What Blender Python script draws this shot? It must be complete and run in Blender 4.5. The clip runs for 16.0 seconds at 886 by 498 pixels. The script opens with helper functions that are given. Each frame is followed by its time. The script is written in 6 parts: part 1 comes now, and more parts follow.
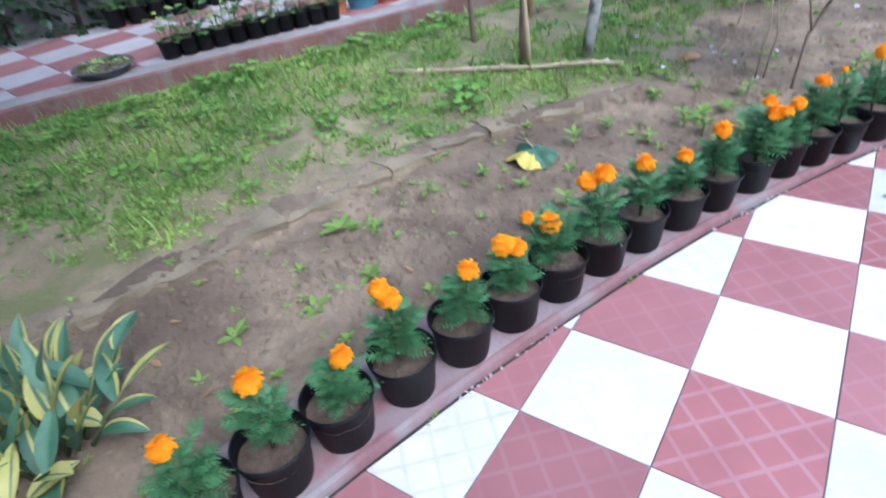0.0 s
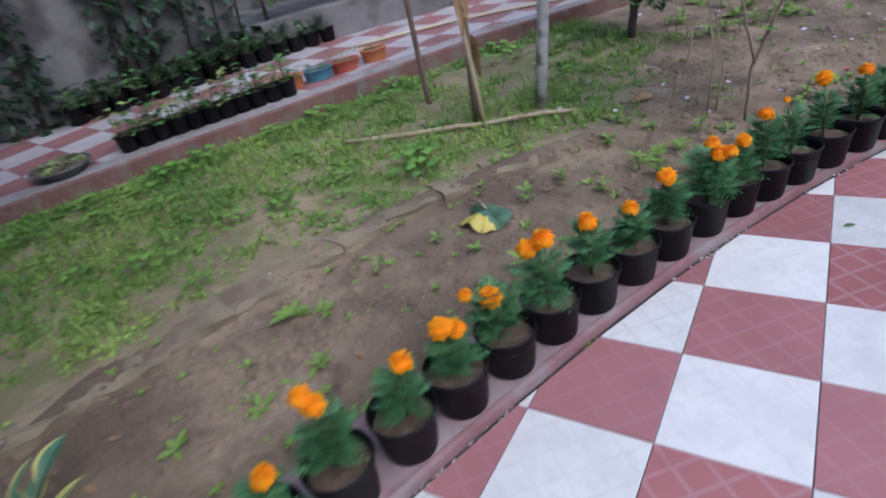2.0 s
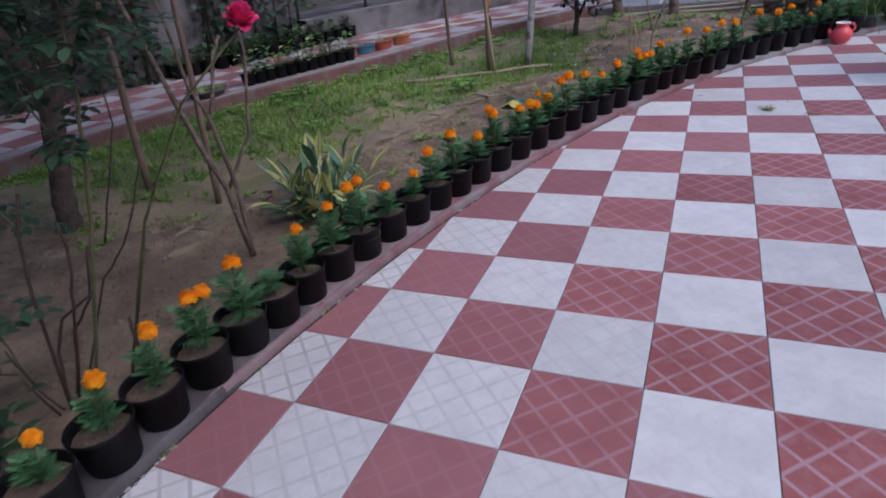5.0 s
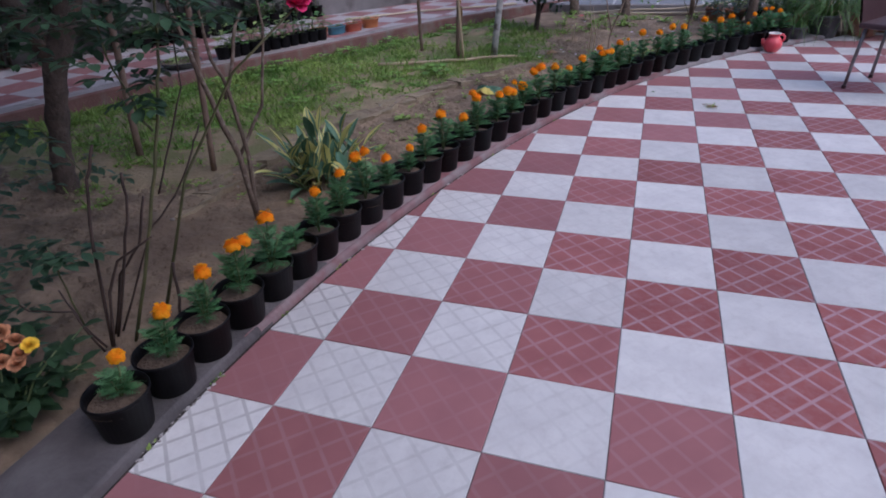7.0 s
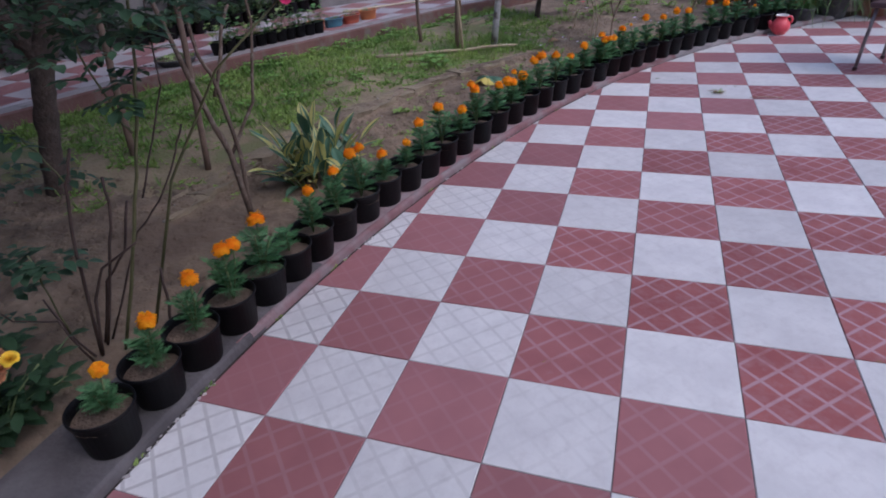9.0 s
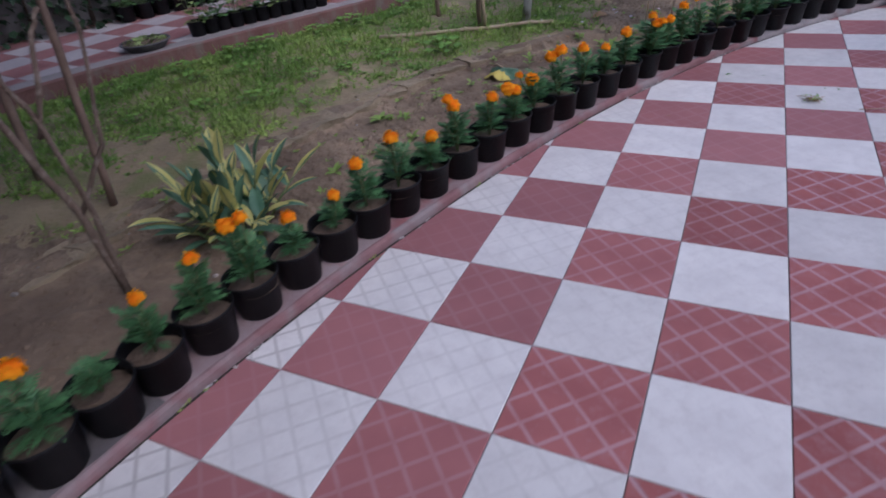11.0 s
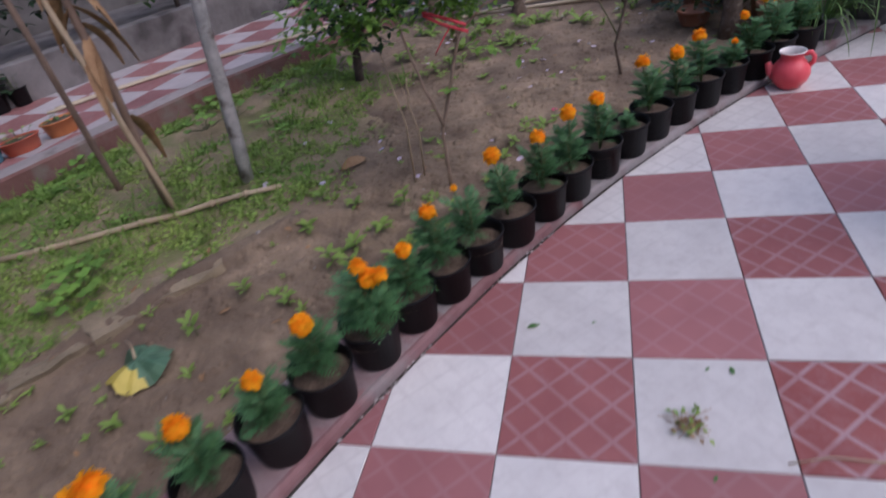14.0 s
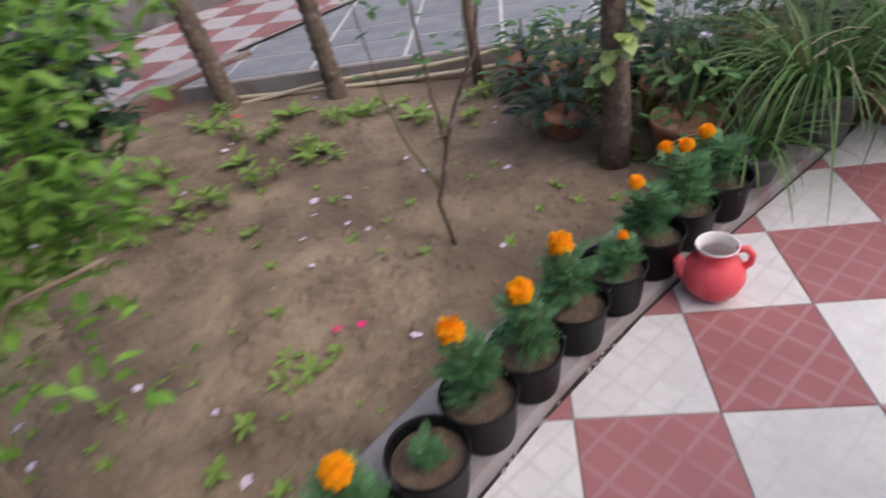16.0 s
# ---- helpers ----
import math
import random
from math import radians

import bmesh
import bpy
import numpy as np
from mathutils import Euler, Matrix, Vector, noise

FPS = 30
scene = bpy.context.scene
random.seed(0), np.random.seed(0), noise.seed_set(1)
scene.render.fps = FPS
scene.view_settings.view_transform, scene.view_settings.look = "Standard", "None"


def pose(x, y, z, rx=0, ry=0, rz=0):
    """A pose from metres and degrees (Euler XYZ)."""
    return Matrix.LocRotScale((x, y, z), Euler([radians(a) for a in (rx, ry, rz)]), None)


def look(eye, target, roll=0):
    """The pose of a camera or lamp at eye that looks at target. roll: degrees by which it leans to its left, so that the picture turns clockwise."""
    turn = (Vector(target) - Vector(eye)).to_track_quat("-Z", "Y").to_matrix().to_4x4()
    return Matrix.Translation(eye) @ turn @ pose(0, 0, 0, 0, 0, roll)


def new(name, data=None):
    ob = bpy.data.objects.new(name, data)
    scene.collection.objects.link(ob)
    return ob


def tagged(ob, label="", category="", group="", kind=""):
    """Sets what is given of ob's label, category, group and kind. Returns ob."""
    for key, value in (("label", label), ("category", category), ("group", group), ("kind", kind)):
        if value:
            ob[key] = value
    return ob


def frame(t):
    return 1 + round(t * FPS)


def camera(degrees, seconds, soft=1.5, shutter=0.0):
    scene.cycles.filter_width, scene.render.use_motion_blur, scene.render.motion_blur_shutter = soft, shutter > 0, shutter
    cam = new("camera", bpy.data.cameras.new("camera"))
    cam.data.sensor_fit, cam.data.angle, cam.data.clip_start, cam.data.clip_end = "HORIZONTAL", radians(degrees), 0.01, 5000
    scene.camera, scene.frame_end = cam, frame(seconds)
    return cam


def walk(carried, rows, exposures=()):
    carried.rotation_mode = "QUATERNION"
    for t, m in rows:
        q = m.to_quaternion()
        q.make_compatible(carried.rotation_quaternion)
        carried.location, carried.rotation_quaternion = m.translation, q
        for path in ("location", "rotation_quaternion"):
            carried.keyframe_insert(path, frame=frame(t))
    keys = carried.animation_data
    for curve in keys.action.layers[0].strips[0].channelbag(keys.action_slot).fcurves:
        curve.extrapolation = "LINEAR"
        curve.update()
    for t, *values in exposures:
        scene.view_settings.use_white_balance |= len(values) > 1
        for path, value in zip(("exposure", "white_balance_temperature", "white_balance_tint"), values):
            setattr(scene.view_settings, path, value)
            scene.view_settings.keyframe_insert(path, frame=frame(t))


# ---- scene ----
cam = camera(73.9, 16.0, soft=1.8, shutter=0.4)
PATH = [
    (0, (-0.174, 0.724, 1.111), (-1.155, 2.018, -0.057), -7.1),
    (0.5, (-0.159, 1.001, 1.061), (-1.074, 2.182, -0.268), -11.8),
    (1, (-0.122, 1.269, 1.053), (-1.043, 2.472, -0.253), -16.6),
    (1.5, (-0.097, 1.329, 1.071), (-1.119, 2.497, -0.19), -19.1),
    (2, (-0.085, 0.911, 1.116), (-1.106, 2.285, 0.08), -12.8),
    (2.5, (-0.04, 0.442, 1.127), (-1.142, 1.796, 0.15), -12.2),
    (3, (0.034, 0.039, 1.138), (-1.138, 1.341, 0.172), -17.1),
    (3.5, (0.116, -0.35, 1.126), (-0.886, 1.07, 0.137), -12.3),
    (4, (0.182, -0.718, 1.123), (-0.772, 0.771, 0.189), -8.7),
    (4.5, (0.14, -1.017, 1.092), (-0.719, 0.537, 0.172), -8.7),
    (7, (-0.024, -1.585, 1.172), (-0.605, 0.051, 0.178), -2.9),
    (7.5, (-0.032, -1.583, 1.167), (-0.611, 0.039, 0.151), -3.2),
    (8, (-0.045, -1.584, 1.172), (-0.623, 0.032, 0.145), -1.6),
    (8.5, (-0.031, -1.579, 1.169), (-0.586, 0.056, 0.159), -3.5),
    (11, (0.06, -0.489, 1.097), (-0.731, 0.969, -0.021), -6.8),
    (11.5, (0.137, -0.173, 1.122), (-0.587, 1.315, -0.001), -6.6),
    (12, (0.15, 0.206, 1.124), (-0.551, 1.713, 0.011), -7.2),
    (12.5, (0.146, 0.528, 1.121), (-0.619, 2.008, 0.015), -7.7),
    (13, (0.147, 0.883, 1.111), (-0.577, 2.316, -0.081), -7.2),
    (13.5, (0.198, 1.264, 1.104), (-0.359, 2.778, -0.079), -10.0),
    (14, (0.272, 1.63, 1.121), (-0.294, 3.185, -0.001), -13.5),
    (14.5, (0.359, 1.969, 1.111), (-0.088, 3.591, 0.031), -8.9),
    (15, (0.395, 2.375, 1.102), (0.046, 3.959, -0.068), -9.1),
    (15.5, (0.449, 2.73, 1.109), (-0.027, 4.291, -0.046), -13.0),
    (16, (0.538, 3.095, 1.068), (0.253, 4.693, -0.1), -11.2),
]
EXPOSURES = [(0, 1.2, 5050, 7), (0.5, 0.66, 5180, 9), (1.0, 0.44, 5350, 10), (2.0, 0.42, 5370, 11), (3.5, 0.27, 5370, 14), (4.5, 0.05, 5450, 18), (7, -0.05, 5420, 20), (8.5, -0.05, 5420, 20),
             (11, -0.12, 5450, 20), (12.5, -0.24, 5570, 23), (13.5, -0.14, 5730, 22), (14.5, 0.12, 5930, 22), (16, 0.43, 6420, 15)]
walk(cam, [(t, look(eye, target, roll)) for t, eye, target, roll in PATH], EXPOSURES)

# ---- light ----
world = bpy.data.worlds.new("overcast_sky")
scene.world = world
world.use_nodes = True
_nt = world.node_tree
_sky = _nt.nodes.new("ShaderNodeTexSky")
_sky.sky_type = 'NISHITA'
_sky.sun_disc = False
_sky.sun_elevation = radians(52)
_sky.sun_rotation = radians(105)
_sky.air_density, _sky.dust_density, _sky.ozone_density = 1.0, 4.0, 1.0
_bg = _nt.nodes["Background"]
_bg.inputs["Strength"].default_value = 0.14
_nt.links.new(_sky.outputs["Color"], _bg.inputs["Color"])
sun_data = bpy.data.lights.new("sun", 'SUN')
sun_data.energy, sun_data.angle, sun_data.color = 1.0, radians(90), (1.0, 0.96, 0.92)
sun = new("sun", sun_data)
sun.matrix_world = look((4, -1.07, 5.3), (0, 0, 0))


# ---- materials ----
def rgb(c):
    return (*c, 1.0)


def material(name, c1, c2, scale=8.0, rough=0.8, bump=0.2, bump_scale=None, fine=None, spots=None, random_value=0.0, island=0.0,
             leafy=0.0, metal=0.0, coat=0.0, distort=0.0, gloss=0.5):
    """Two colours mixed by coarse noise, a second layer of stains, a fine bump, and a difference from piece to piece."""
    m = bpy.data.materials.new(name)
    m.use_nodes = True
    nt = m.node_tree
    N, L = nt.nodes.new, nt.links.new
    bsdf = nt.nodes["Principled BSDF"]
    tc = N("ShaderNodeTexCoord")
    n1 = N("ShaderNodeTexNoise")
    n1.inputs["Scale"].default_value, n1.inputs["Detail"].default_value, n1.inputs["Roughness"].default_value = scale, 8, 0.62
    n1.inputs["Distortion"].default_value = distort
    L(tc.outputs["Object"], n1.inputs["Vector"])
    ramp = N("ShaderNodeValToRGB")
    ramp.color_ramp.elements[0].position, ramp.color_ramp.elements[0].color = 0.32, rgb(c1)
    ramp.color_ramp.elements[1].position, ramp.color_ramp.elements[1].color = 0.68, rgb(c2)
    L(n1.outputs["Fac"], ramp.inputs["Fac"])
    out = ramp.outputs["Color"]
    if spots:
        sc, colour, low, high = spots
        n2 = N("ShaderNodeTexNoise")
        n2.inputs["Scale"].default_value, n2.inputs["Detail"].default_value = sc, 5
        L(tc.outputs["Object"], n2.inputs["Vector"])
        r2 = N("ShaderNodeMapRange")
        r2.inputs["From Min"].default_value, r2.inputs["From Max"].default_value = low, high
        L(n2.outputs["Fac"], r2.inputs["Value"])
        mix = N("ShaderNodeMix")
        mix.data_type = 'RGBA'
        L(r2.outputs["Result"], mix.inputs["Factor"])
        L(out, mix.inputs["A"])
        mix.inputs["B"].default_value = rgb(colour)
        out = mix.outputs["Result"]
    if random_value or island:
        hsv = N("ShaderNodeHueSaturation")
        src = N("ShaderNodeObjectInfo").outputs["Random"] if random_value else N("ShaderNodeNewGeometry").outputs["Random Per Island"]
        amount = random_value or island
        mr = N("ShaderNodeMapRange")
        mr.inputs["To Min"].default_value, mr.inputs["To Max"].default_value = 1 - amount, 1 + amount
        L(src, mr.inputs["Value"])
        L(mr.outputs["Result"], hsv.inputs["Value"])
        L(out, hsv.inputs["Color"])
        out = hsv.outputs["Color"]
    L(out, bsdf.inputs["Base Color"])
    bsdf.inputs["Roughness"].default_value = rough
    bsdf.inputs["Metallic"].default_value = metal
    bsdf.inputs["Coat Weight"].default_value = coat
    bsdf.inputs["Specular IOR Level"].default_value = gloss
    if bump:
        n3 = N("ShaderNodeTexNoise")
        n3.inputs["Scale"].default_value, n3.inputs["Detail"].default_value = bump_scale or scale * 6, 6
        L(tc.outputs["Object"], n3.inputs["Vector"])
        b = N("ShaderNodeBump")
        b.inputs["Strength"].default_value, b.inputs["Distance"].default_value = bump, 0.01
        L(n3.outputs["Fac"], b.inputs["Height"])
        L(b.outputs["Normal"], bsdf.inputs["Normal"])
    if leafy:
        tr = N("ShaderNodeBsdfTranslucent")
        L(out, tr.inputs["Color"])
        mx = N("ShaderNodeMixShader")
        mx.inputs["Fac"].default_value = leafy
        L(bsdf.outputs["BSDF"], mx.inputs[1])
        L(tr.outputs["BSDF"], mx.inputs[2])
        L(mx.outputs["Shader"], nt.nodes["Material Output"].inputs["Surface"])
    return m


def tile_material(name, c1, c2, dust, groove, low, high, faded=0.0):
    """Cement tile with a diamond lattice of shallow grooves, worn and dusty, more on some tiles than on others."""
    m = bpy.data.materials.new(name)
    m.use_nodes = True
    nt = m.node_tree
    N, L = nt.nodes.new, nt.links.new
    bsdf = nt.nodes["Principled BSDF"]
    tc, info = N("ShaderNodeTexCoord"), N("ShaderNodeObjectInfo")

    def math_(op, a, b=None, c=None):
        n = N("ShaderNodeMath")
        n.operation = op
        for i, v in enumerate((a, b, c)):
            if v is None:
                continue
            if isinstance(v, (int, float)):
                n.inputs[i].default_value = v
            else:
                L(v, n.inputs[i])
        return n.outputs[0]

    sep = N("ShaderNodeSeparateXYZ")
    L(tc.outputs["Object"], sep.inputs[0])
    x, y = sep.outputs["X"], sep.outputs["Y"]
    lines = None
    for sign in (1, -1):
        u = math_('MULTIPLY', math_('ADD', x, math_('MULTIPLY', y, sign)), 10.0)
        d = math_('ABSOLUTE', math_('SUBTRACT', math_('FRACT', math_('ADD', u, 100.5)), 0.5))
        line = N("ShaderNodeMapRange")
        line.interpolation_type = 'SMOOTHSTEP'
        line.inputs["From Min"].default_value, line.inputs["From Max"].default_value = 0.045, 0.095
        line.inputs["To Min"].default_value, line.inputs["To Max"].default_value = 1.0, 0.0
        L(d, line.inputs["Value"])
        lines = line.outputs["Result"] if lines is None else math_('MAXIMUM', lines, line.outputs["Result"])
    vec = N("ShaderNodeVectorMath")
    vec.operation = 'ADD'
    L(tc.outputs["Object"], vec.inputs[0])
    shift = N("ShaderNodeCombineXYZ")
    L(math_('MULTIPLY', info.outputs["Random"], 40.0), shift.inputs["X"])
    L(math_('MULTIPLY', info.outputs["Random"], 17.0), shift.inputs["Y"])
    L(shift.outputs[0], vec.inputs[1])
    n1 = N("ShaderNodeTexNoise")
    n1.inputs["Scale"].default_value, n1.inputs["Detail"].default_value = 7.0, 8
    L(vec.outputs[0], n1.inputs["Vector"])
    n2 = N("ShaderNodeTexNoise")
    n2.inputs["Scale"].default_value, n2.inputs["Detail"].default_value, n2.inputs["Roughness"].default_value = 22.0, 10, 0.7
    L(vec.outputs[0], n2.inputs["Vector"])
    ramp = N("ShaderNodeValToRGB")
    ramp.color_ramp.elements[0].position, ramp.color_ramp.elements[0].color = 0.3, rgb(c1)
    ramp.color_ramp.elements[1].position, ramp.color_ramp.elements[1].color = 0.7, rgb(c2)
    L(n1.outputs["Fac"], ramp.inputs["Fac"])
    tint = N("ShaderNodeSeparateColor")
    L(info.outputs["Color"], tint.inputs[0])
    wear = N("ShaderNodeMapRange")
    wear.inputs["From Min"].default_value, wear.inputs["From Max"].default_value = 0.46, 0.72
    wear.inputs["To Max"].default_value = 0.6
    L(n2.outputs["Fac"], wear.inputs["Value"])
    # dust lies thickest where the lattice is worn away
    worn = N("ShaderNodeMapRange")
    worn.inputs["From Max"].default_value = 0.9
    worn.inputs["To Min"].default_value, worn.inputs["To Max"].default_value = faded, 0.0
    L(tint.outputs[0], worn.inputs["Value"])
    cover = math_('MAXIMUM', wear.outputs["Result"], worn.outputs["Result"])
    mix1 = N("ShaderNodeMix")
    mix1.data_type = 'RGBA'
    L(cover, mix1.inputs["Factor"])
    L(ramp.outputs["Color"], mix1.inputs["A"])
    mix1.inputs["B"].default_value = rgb(dust)
    # how strongly the lattice shows on this tile
    strength = N("ShaderNodeMapRange")
    strength.inputs["To Min"].default_value, strength.inputs["To Max"].default_value = low, high
    L(tint.outputs[0], strength.inputs["Value"])
    broken = N("ShaderNodeMapRange")
    broken.inputs["From Min"].default_value, broken.inputs["From Max"].default_value = 0.22, 0.5
    L(n1.outputs["Fac"], broken.inputs["Value"])
    amount = math_('MULTIPLY', math_('MULTIPLY', lines, strength.outputs["Result"]), broken.outputs["Result"])
    mix2 = N("ShaderNodeMix")
    mix2.data_type = 'RGBA'
    L(amount, mix2.inputs["Factor"])
    L(mix1.outputs["Result"], mix2.inputs["A"])
    mix2.inputs["B"].default_value = rgb(groove)
    hsv = N("ShaderNodeHueSaturation")
    val = N("ShaderNodeMapRange")
    val.inputs["To Min"].default_value, val.inputs["To Max"].default_value = 0.88, 1.1
    L(info.outputs["Random"], val.inputs["Value"])
    L(val.outputs["Result"], hsv.inputs["Value"])
    L(mix2.outputs["Result"], hsv.inputs["Color"])
    L(hsv.outputs["Color"], bsdf.inputs["Base Color"])
    rr = N("ShaderNodeMapRange")
    rr.inputs["To Min"].default_value, rr.inputs["To Max"].default_value = 0.42, 0.75
    L(n2.outputs["Fac"], rr.inputs["Value"])
    L(rr.outputs["Result"], bsdf.inputs["Roughness"])
    height = math_('SUBTRACT', math_('MULTIPLY', n2.outputs["Fac"], 0.35), math_('MULTIPLY', lines, strength.outputs["Result"]))
    b = N("ShaderNodeBump")
    b.inputs["Strength"].default_value, b.inputs["Distance"].default_value = 0.35, 0.003
    L(height, b.inputs["Height"])
    L(b.outputs["Normal"], bsdf.inputs["Normal"])
    return m


M = {}
M["tile_red"] = tile_material("red_cement_tile", (0.25, 0.065, 0.058), (0.33, 0.1, 0.09), (0.35, 0.185, 0.2), (0.42, 0.28, 0.3), 0.02, 0.85, 0.62)
M["tile_white"] = tile_material("white_cement_tile", (0.58, 0.57, 0.56), (0.68, 0.67, 0.65), (0.5, 0.48, 0.47), (0.17, 0.155, 0.15), 0.02, 0.85)
# path tiles: dusty, almost no lattice, and darkened to carry the path's shade
M["path_white"] = tile_material("weathered_shaded_white_tile", (0.37, 0.34, 0.345), (0.46, 0.43, 0.43), (0.4, 0.36, 0.35), (0.36, 0.33, 0.33), 0.0, 0.1)
M["path_red"] = tile_material("weathered_shaded_red_tile", (0.22, 0.085, 0.08), (0.29, 0.125, 0.12), (0.33, 0.23, 0.22), (0.33, 0.25, 0.24), 0.0, 0.15)
M["mortar"] = material("grey_mortar", (0.12, 0.11, 0.105), (0.26, 0.235, 0.23), 14, 0.95, 0.6)
M["kerb"] = material("painted_kerb", (0.23, 0.15, 0.155), (0.33, 0.27, 0.275), 4.5, 0.9, 0.5, 60, spots=(7, (0.27, 0.115, 0.12), 0.54, 0.7))
# dirty cement of the south end, darkened further to stand in for shade
M["kerb_grey"] = material("dirty_shaded_grey_cement", (0.075, 0.067, 0.07), (0.155, 0.142, 0.143), 5, 0.92, 0.5, 60, spots=(3.5, (0.06, 0.055, 0.055), 0.5, 0.72))
M["kerb_pale"] = material("pale_grey_cement", (0.24, 0.22, 0.222), (0.34, 0.315, 0.315), 5, 0.92, 0.5, 60, spots=(7, (0.22, 0.15, 0.155), 0.54, 0.7))
M["kerb_front"] = material("worn_red_paint", (0.18, 0.085, 0.088), (0.25, 0.145, 0.148), 9, 0.85, 0.4, 60, spots=(6, (0.24, 0.2, 0.2), 0.46, 0.62))
M["kerb_far"] = material("red_oxide_kerb", (0.15, 0.07, 0.06), (0.21, 0.115, 0.1), 5, 0.9, 0.4, 50, spots=(7, (0.2, 0.17, 0.15), 0.5, 0.7))
M["cement"] = material("worn_cement", (0.24, 0.215, 0.205), (0.34, 0.31, 0.3), 4, 0.9, 0.4, 60, spots=(8, (0.17, 0.15, 0.14), 0.52, 0.72))
M["soil"] = material("garden_soil", (0.12, 0.087, 0.059), (0.31, 0.235, 0.16), 5.0, 0.97, 1.0, 34, spots=(1.3, (0.125, 0.09, 0.062), 0.47, 0.66), distort=0.5)
M["moss_soil"] = material("mossy_soil", (0.19, 0.15, 0.09), (0.34, 0.27, 0.165), 2.6, 0.97, 0.8, 55, spots=(4, (0.17, 0.17, 0.07), 0.5, 0.62), distort=0.4)
M["potsoil"] = material("potting_soil", (0.085, 0.058, 0.04), (0.16, 0.115, 0.08), 30, 0.97, 0.9, 120)
M["pot"] = material("black_plastic", (0.004, 0.004, 0.005), (0.008, 0.008, 0.009), 12, 0.5, 0.15, 90, spots=(16, (0.018, 0.016, 0.015), 0.6, 0.9), random_value=0.25, gloss=0.22)
M["wall"] = material("stained_cement_render", (0.1, 0.095, 0.09), (0.22, 0.205, 0.2), 1.8, 0.92, 0.5, 30, spots=(3.5, (0.055, 0.05, 0.048), 0.48, 0.7))
M["terrace"] = material("grey_stone_tile", (0.2, 0.21, 0.225), (0.28, 0.29, 0.3), 5, 0.5, 0.15, 60, spots=(9, (0.33, 0.32, 0.31), 0.55, 0.8), random_value=0.1)
M["white_joint"] = material("white_cement_joint", (0.5, 0.49, 0.48), (0.66, 0.65, 0.63), 12, 0.9, 0.3)
M["earth"] = material("far_ground", (0.1, 0.085, 0.05), (0.16, 0.13, 0.09), 0.6, 0.97, 0.4, 12)


# ---- mesh building ----
class Geo:
    """Vertices and faces gathered piece by piece, with a material slot number for each face."""

    def __init__(self):
        self.v, self.f, self.s, self.smooth = [], [], [], []

    def add(self, verts, faces, slot=0, smooth=False):
        o = len(self.v)
        self.v += [tuple(p) for p in verts]
        self.f += [tuple(o + i for i in f) for f in faces]
        self.s += [slot] * len(faces)
        self.smooth += [smooth] * len(faces)
        return self

    def lathe(self, profile, n=24, slot=0, at=(0, 0, 0), smooth=True):
        vs, fs = [], []
        for r, z in profile:
            vs += [(at[0] + r * math.cos(2 * math.pi * i / n), at[1] + r * math.sin(2 * math.pi * i / n), at[2] + z) for i in range(n)]
        for k in range(len(profile) - 1):
            for i in range(n):
                j = (i + 1) % n
                fs.append((k * n + i, k * n + j, k * n + n + j, k * n + n + i))
        return self.add(vs, fs, slot, smooth)

    def disc(self, r, z, n=24, slot=0, at=(0, 0)):
        return self.add([(at[0] + r * math.cos(2 * math.pi * i / n), at[1] + r * math.sin(2 * math.pi * i / n), z) for i in range(n)], [tuple(range(n))], slot)

    def tube(self, pts, radii, n=8, slot=0, cap=True):
        pts = [Vector(p) for p in pts]
        if isinstance(radii, (int, float)):
            radii = [radii] * len(pts)
        vs, fs = [], []
        for k, p in enumerate(pts):
            d = (pts[min(k + 1, len(pts) - 1)] - pts[max(k - 1, 0)]).normalized()
            a = d.cross(Vector((0.13, 0.97, 0.21))).normalized()
            b = d.cross(a)
            vs += [p + radii[k] * (math.cos(2 * math.pi * i / n) * a + math.sin(2 * math.pi * i / n) * b) for i in range(n)]
        for k in range(len(pts) - 1):
            for i in range(n):
                j = (i + 1) % n
                fs.append((k * n + i, k * n + j, k * n + n + j, k * n + n + i))
        if cap:
            fs += [tuple(range(n))[::-1], tuple(len(vs) - n + i for i in range(n))]
        return self.add(vs, fs, slot, True)

    def box(self, lo, hi, bevel=0.0, slot=0, m=None):
        bm = bmesh.new()
        bmesh.ops.create_cube(bm, size=1)
        for v in bm.verts:
            v.co = Vector([(lo[i] + hi[i]) / 2 + v.co[i] * (hi[i] - lo[i]) for i in range(3)])
        if bevel:
            bmesh.ops.bevel(bm, geom=bm.edges[:], offset=bevel, segments=2, affect='EDGES', profile=0.5)
        bm.verts.index_update()
        self.add([(m @ v.co) if m else v.co for v in bm.verts], [[v.index for v in f.verts] for f in bm.faces], slot)
        bm.free()
        return self

    def blade(self, base, direction, up, length, width, bend=0.3, seg=4, slot=0, fold=0.25, shape=(0.35, 0.9, 1.0, 0.65, 0.0)):
        """A leaf blade of seg sections that droops by bend, folded along its midrib."""
        d, u = Vector(direction).normalized(), Vector(up).normalized()
        s = d.cross(u).normalized()
        vs, fs = [], []
        p = Vector(base)
        for k in range(seg + 1):
            w = width * np.interp(k / seg, np.linspace(0, 1, len(shape)), shape) / 2
            n = s.cross(d).normalized()
            vs += [p - s * w + n * w * fold, p, p + s * w + n * w * fold]
            p = p + d * (length / seg)
            d = (d - Vector((0, 0, bend / seg))).normalized()
        for k in range(seg):
            o = 3 * k
            fs += [(o, o + 1, o + 4, o + 3), (o + 1, o + 2, o + 5, o + 4)]
        return self.add(vs, fs, slot, True)

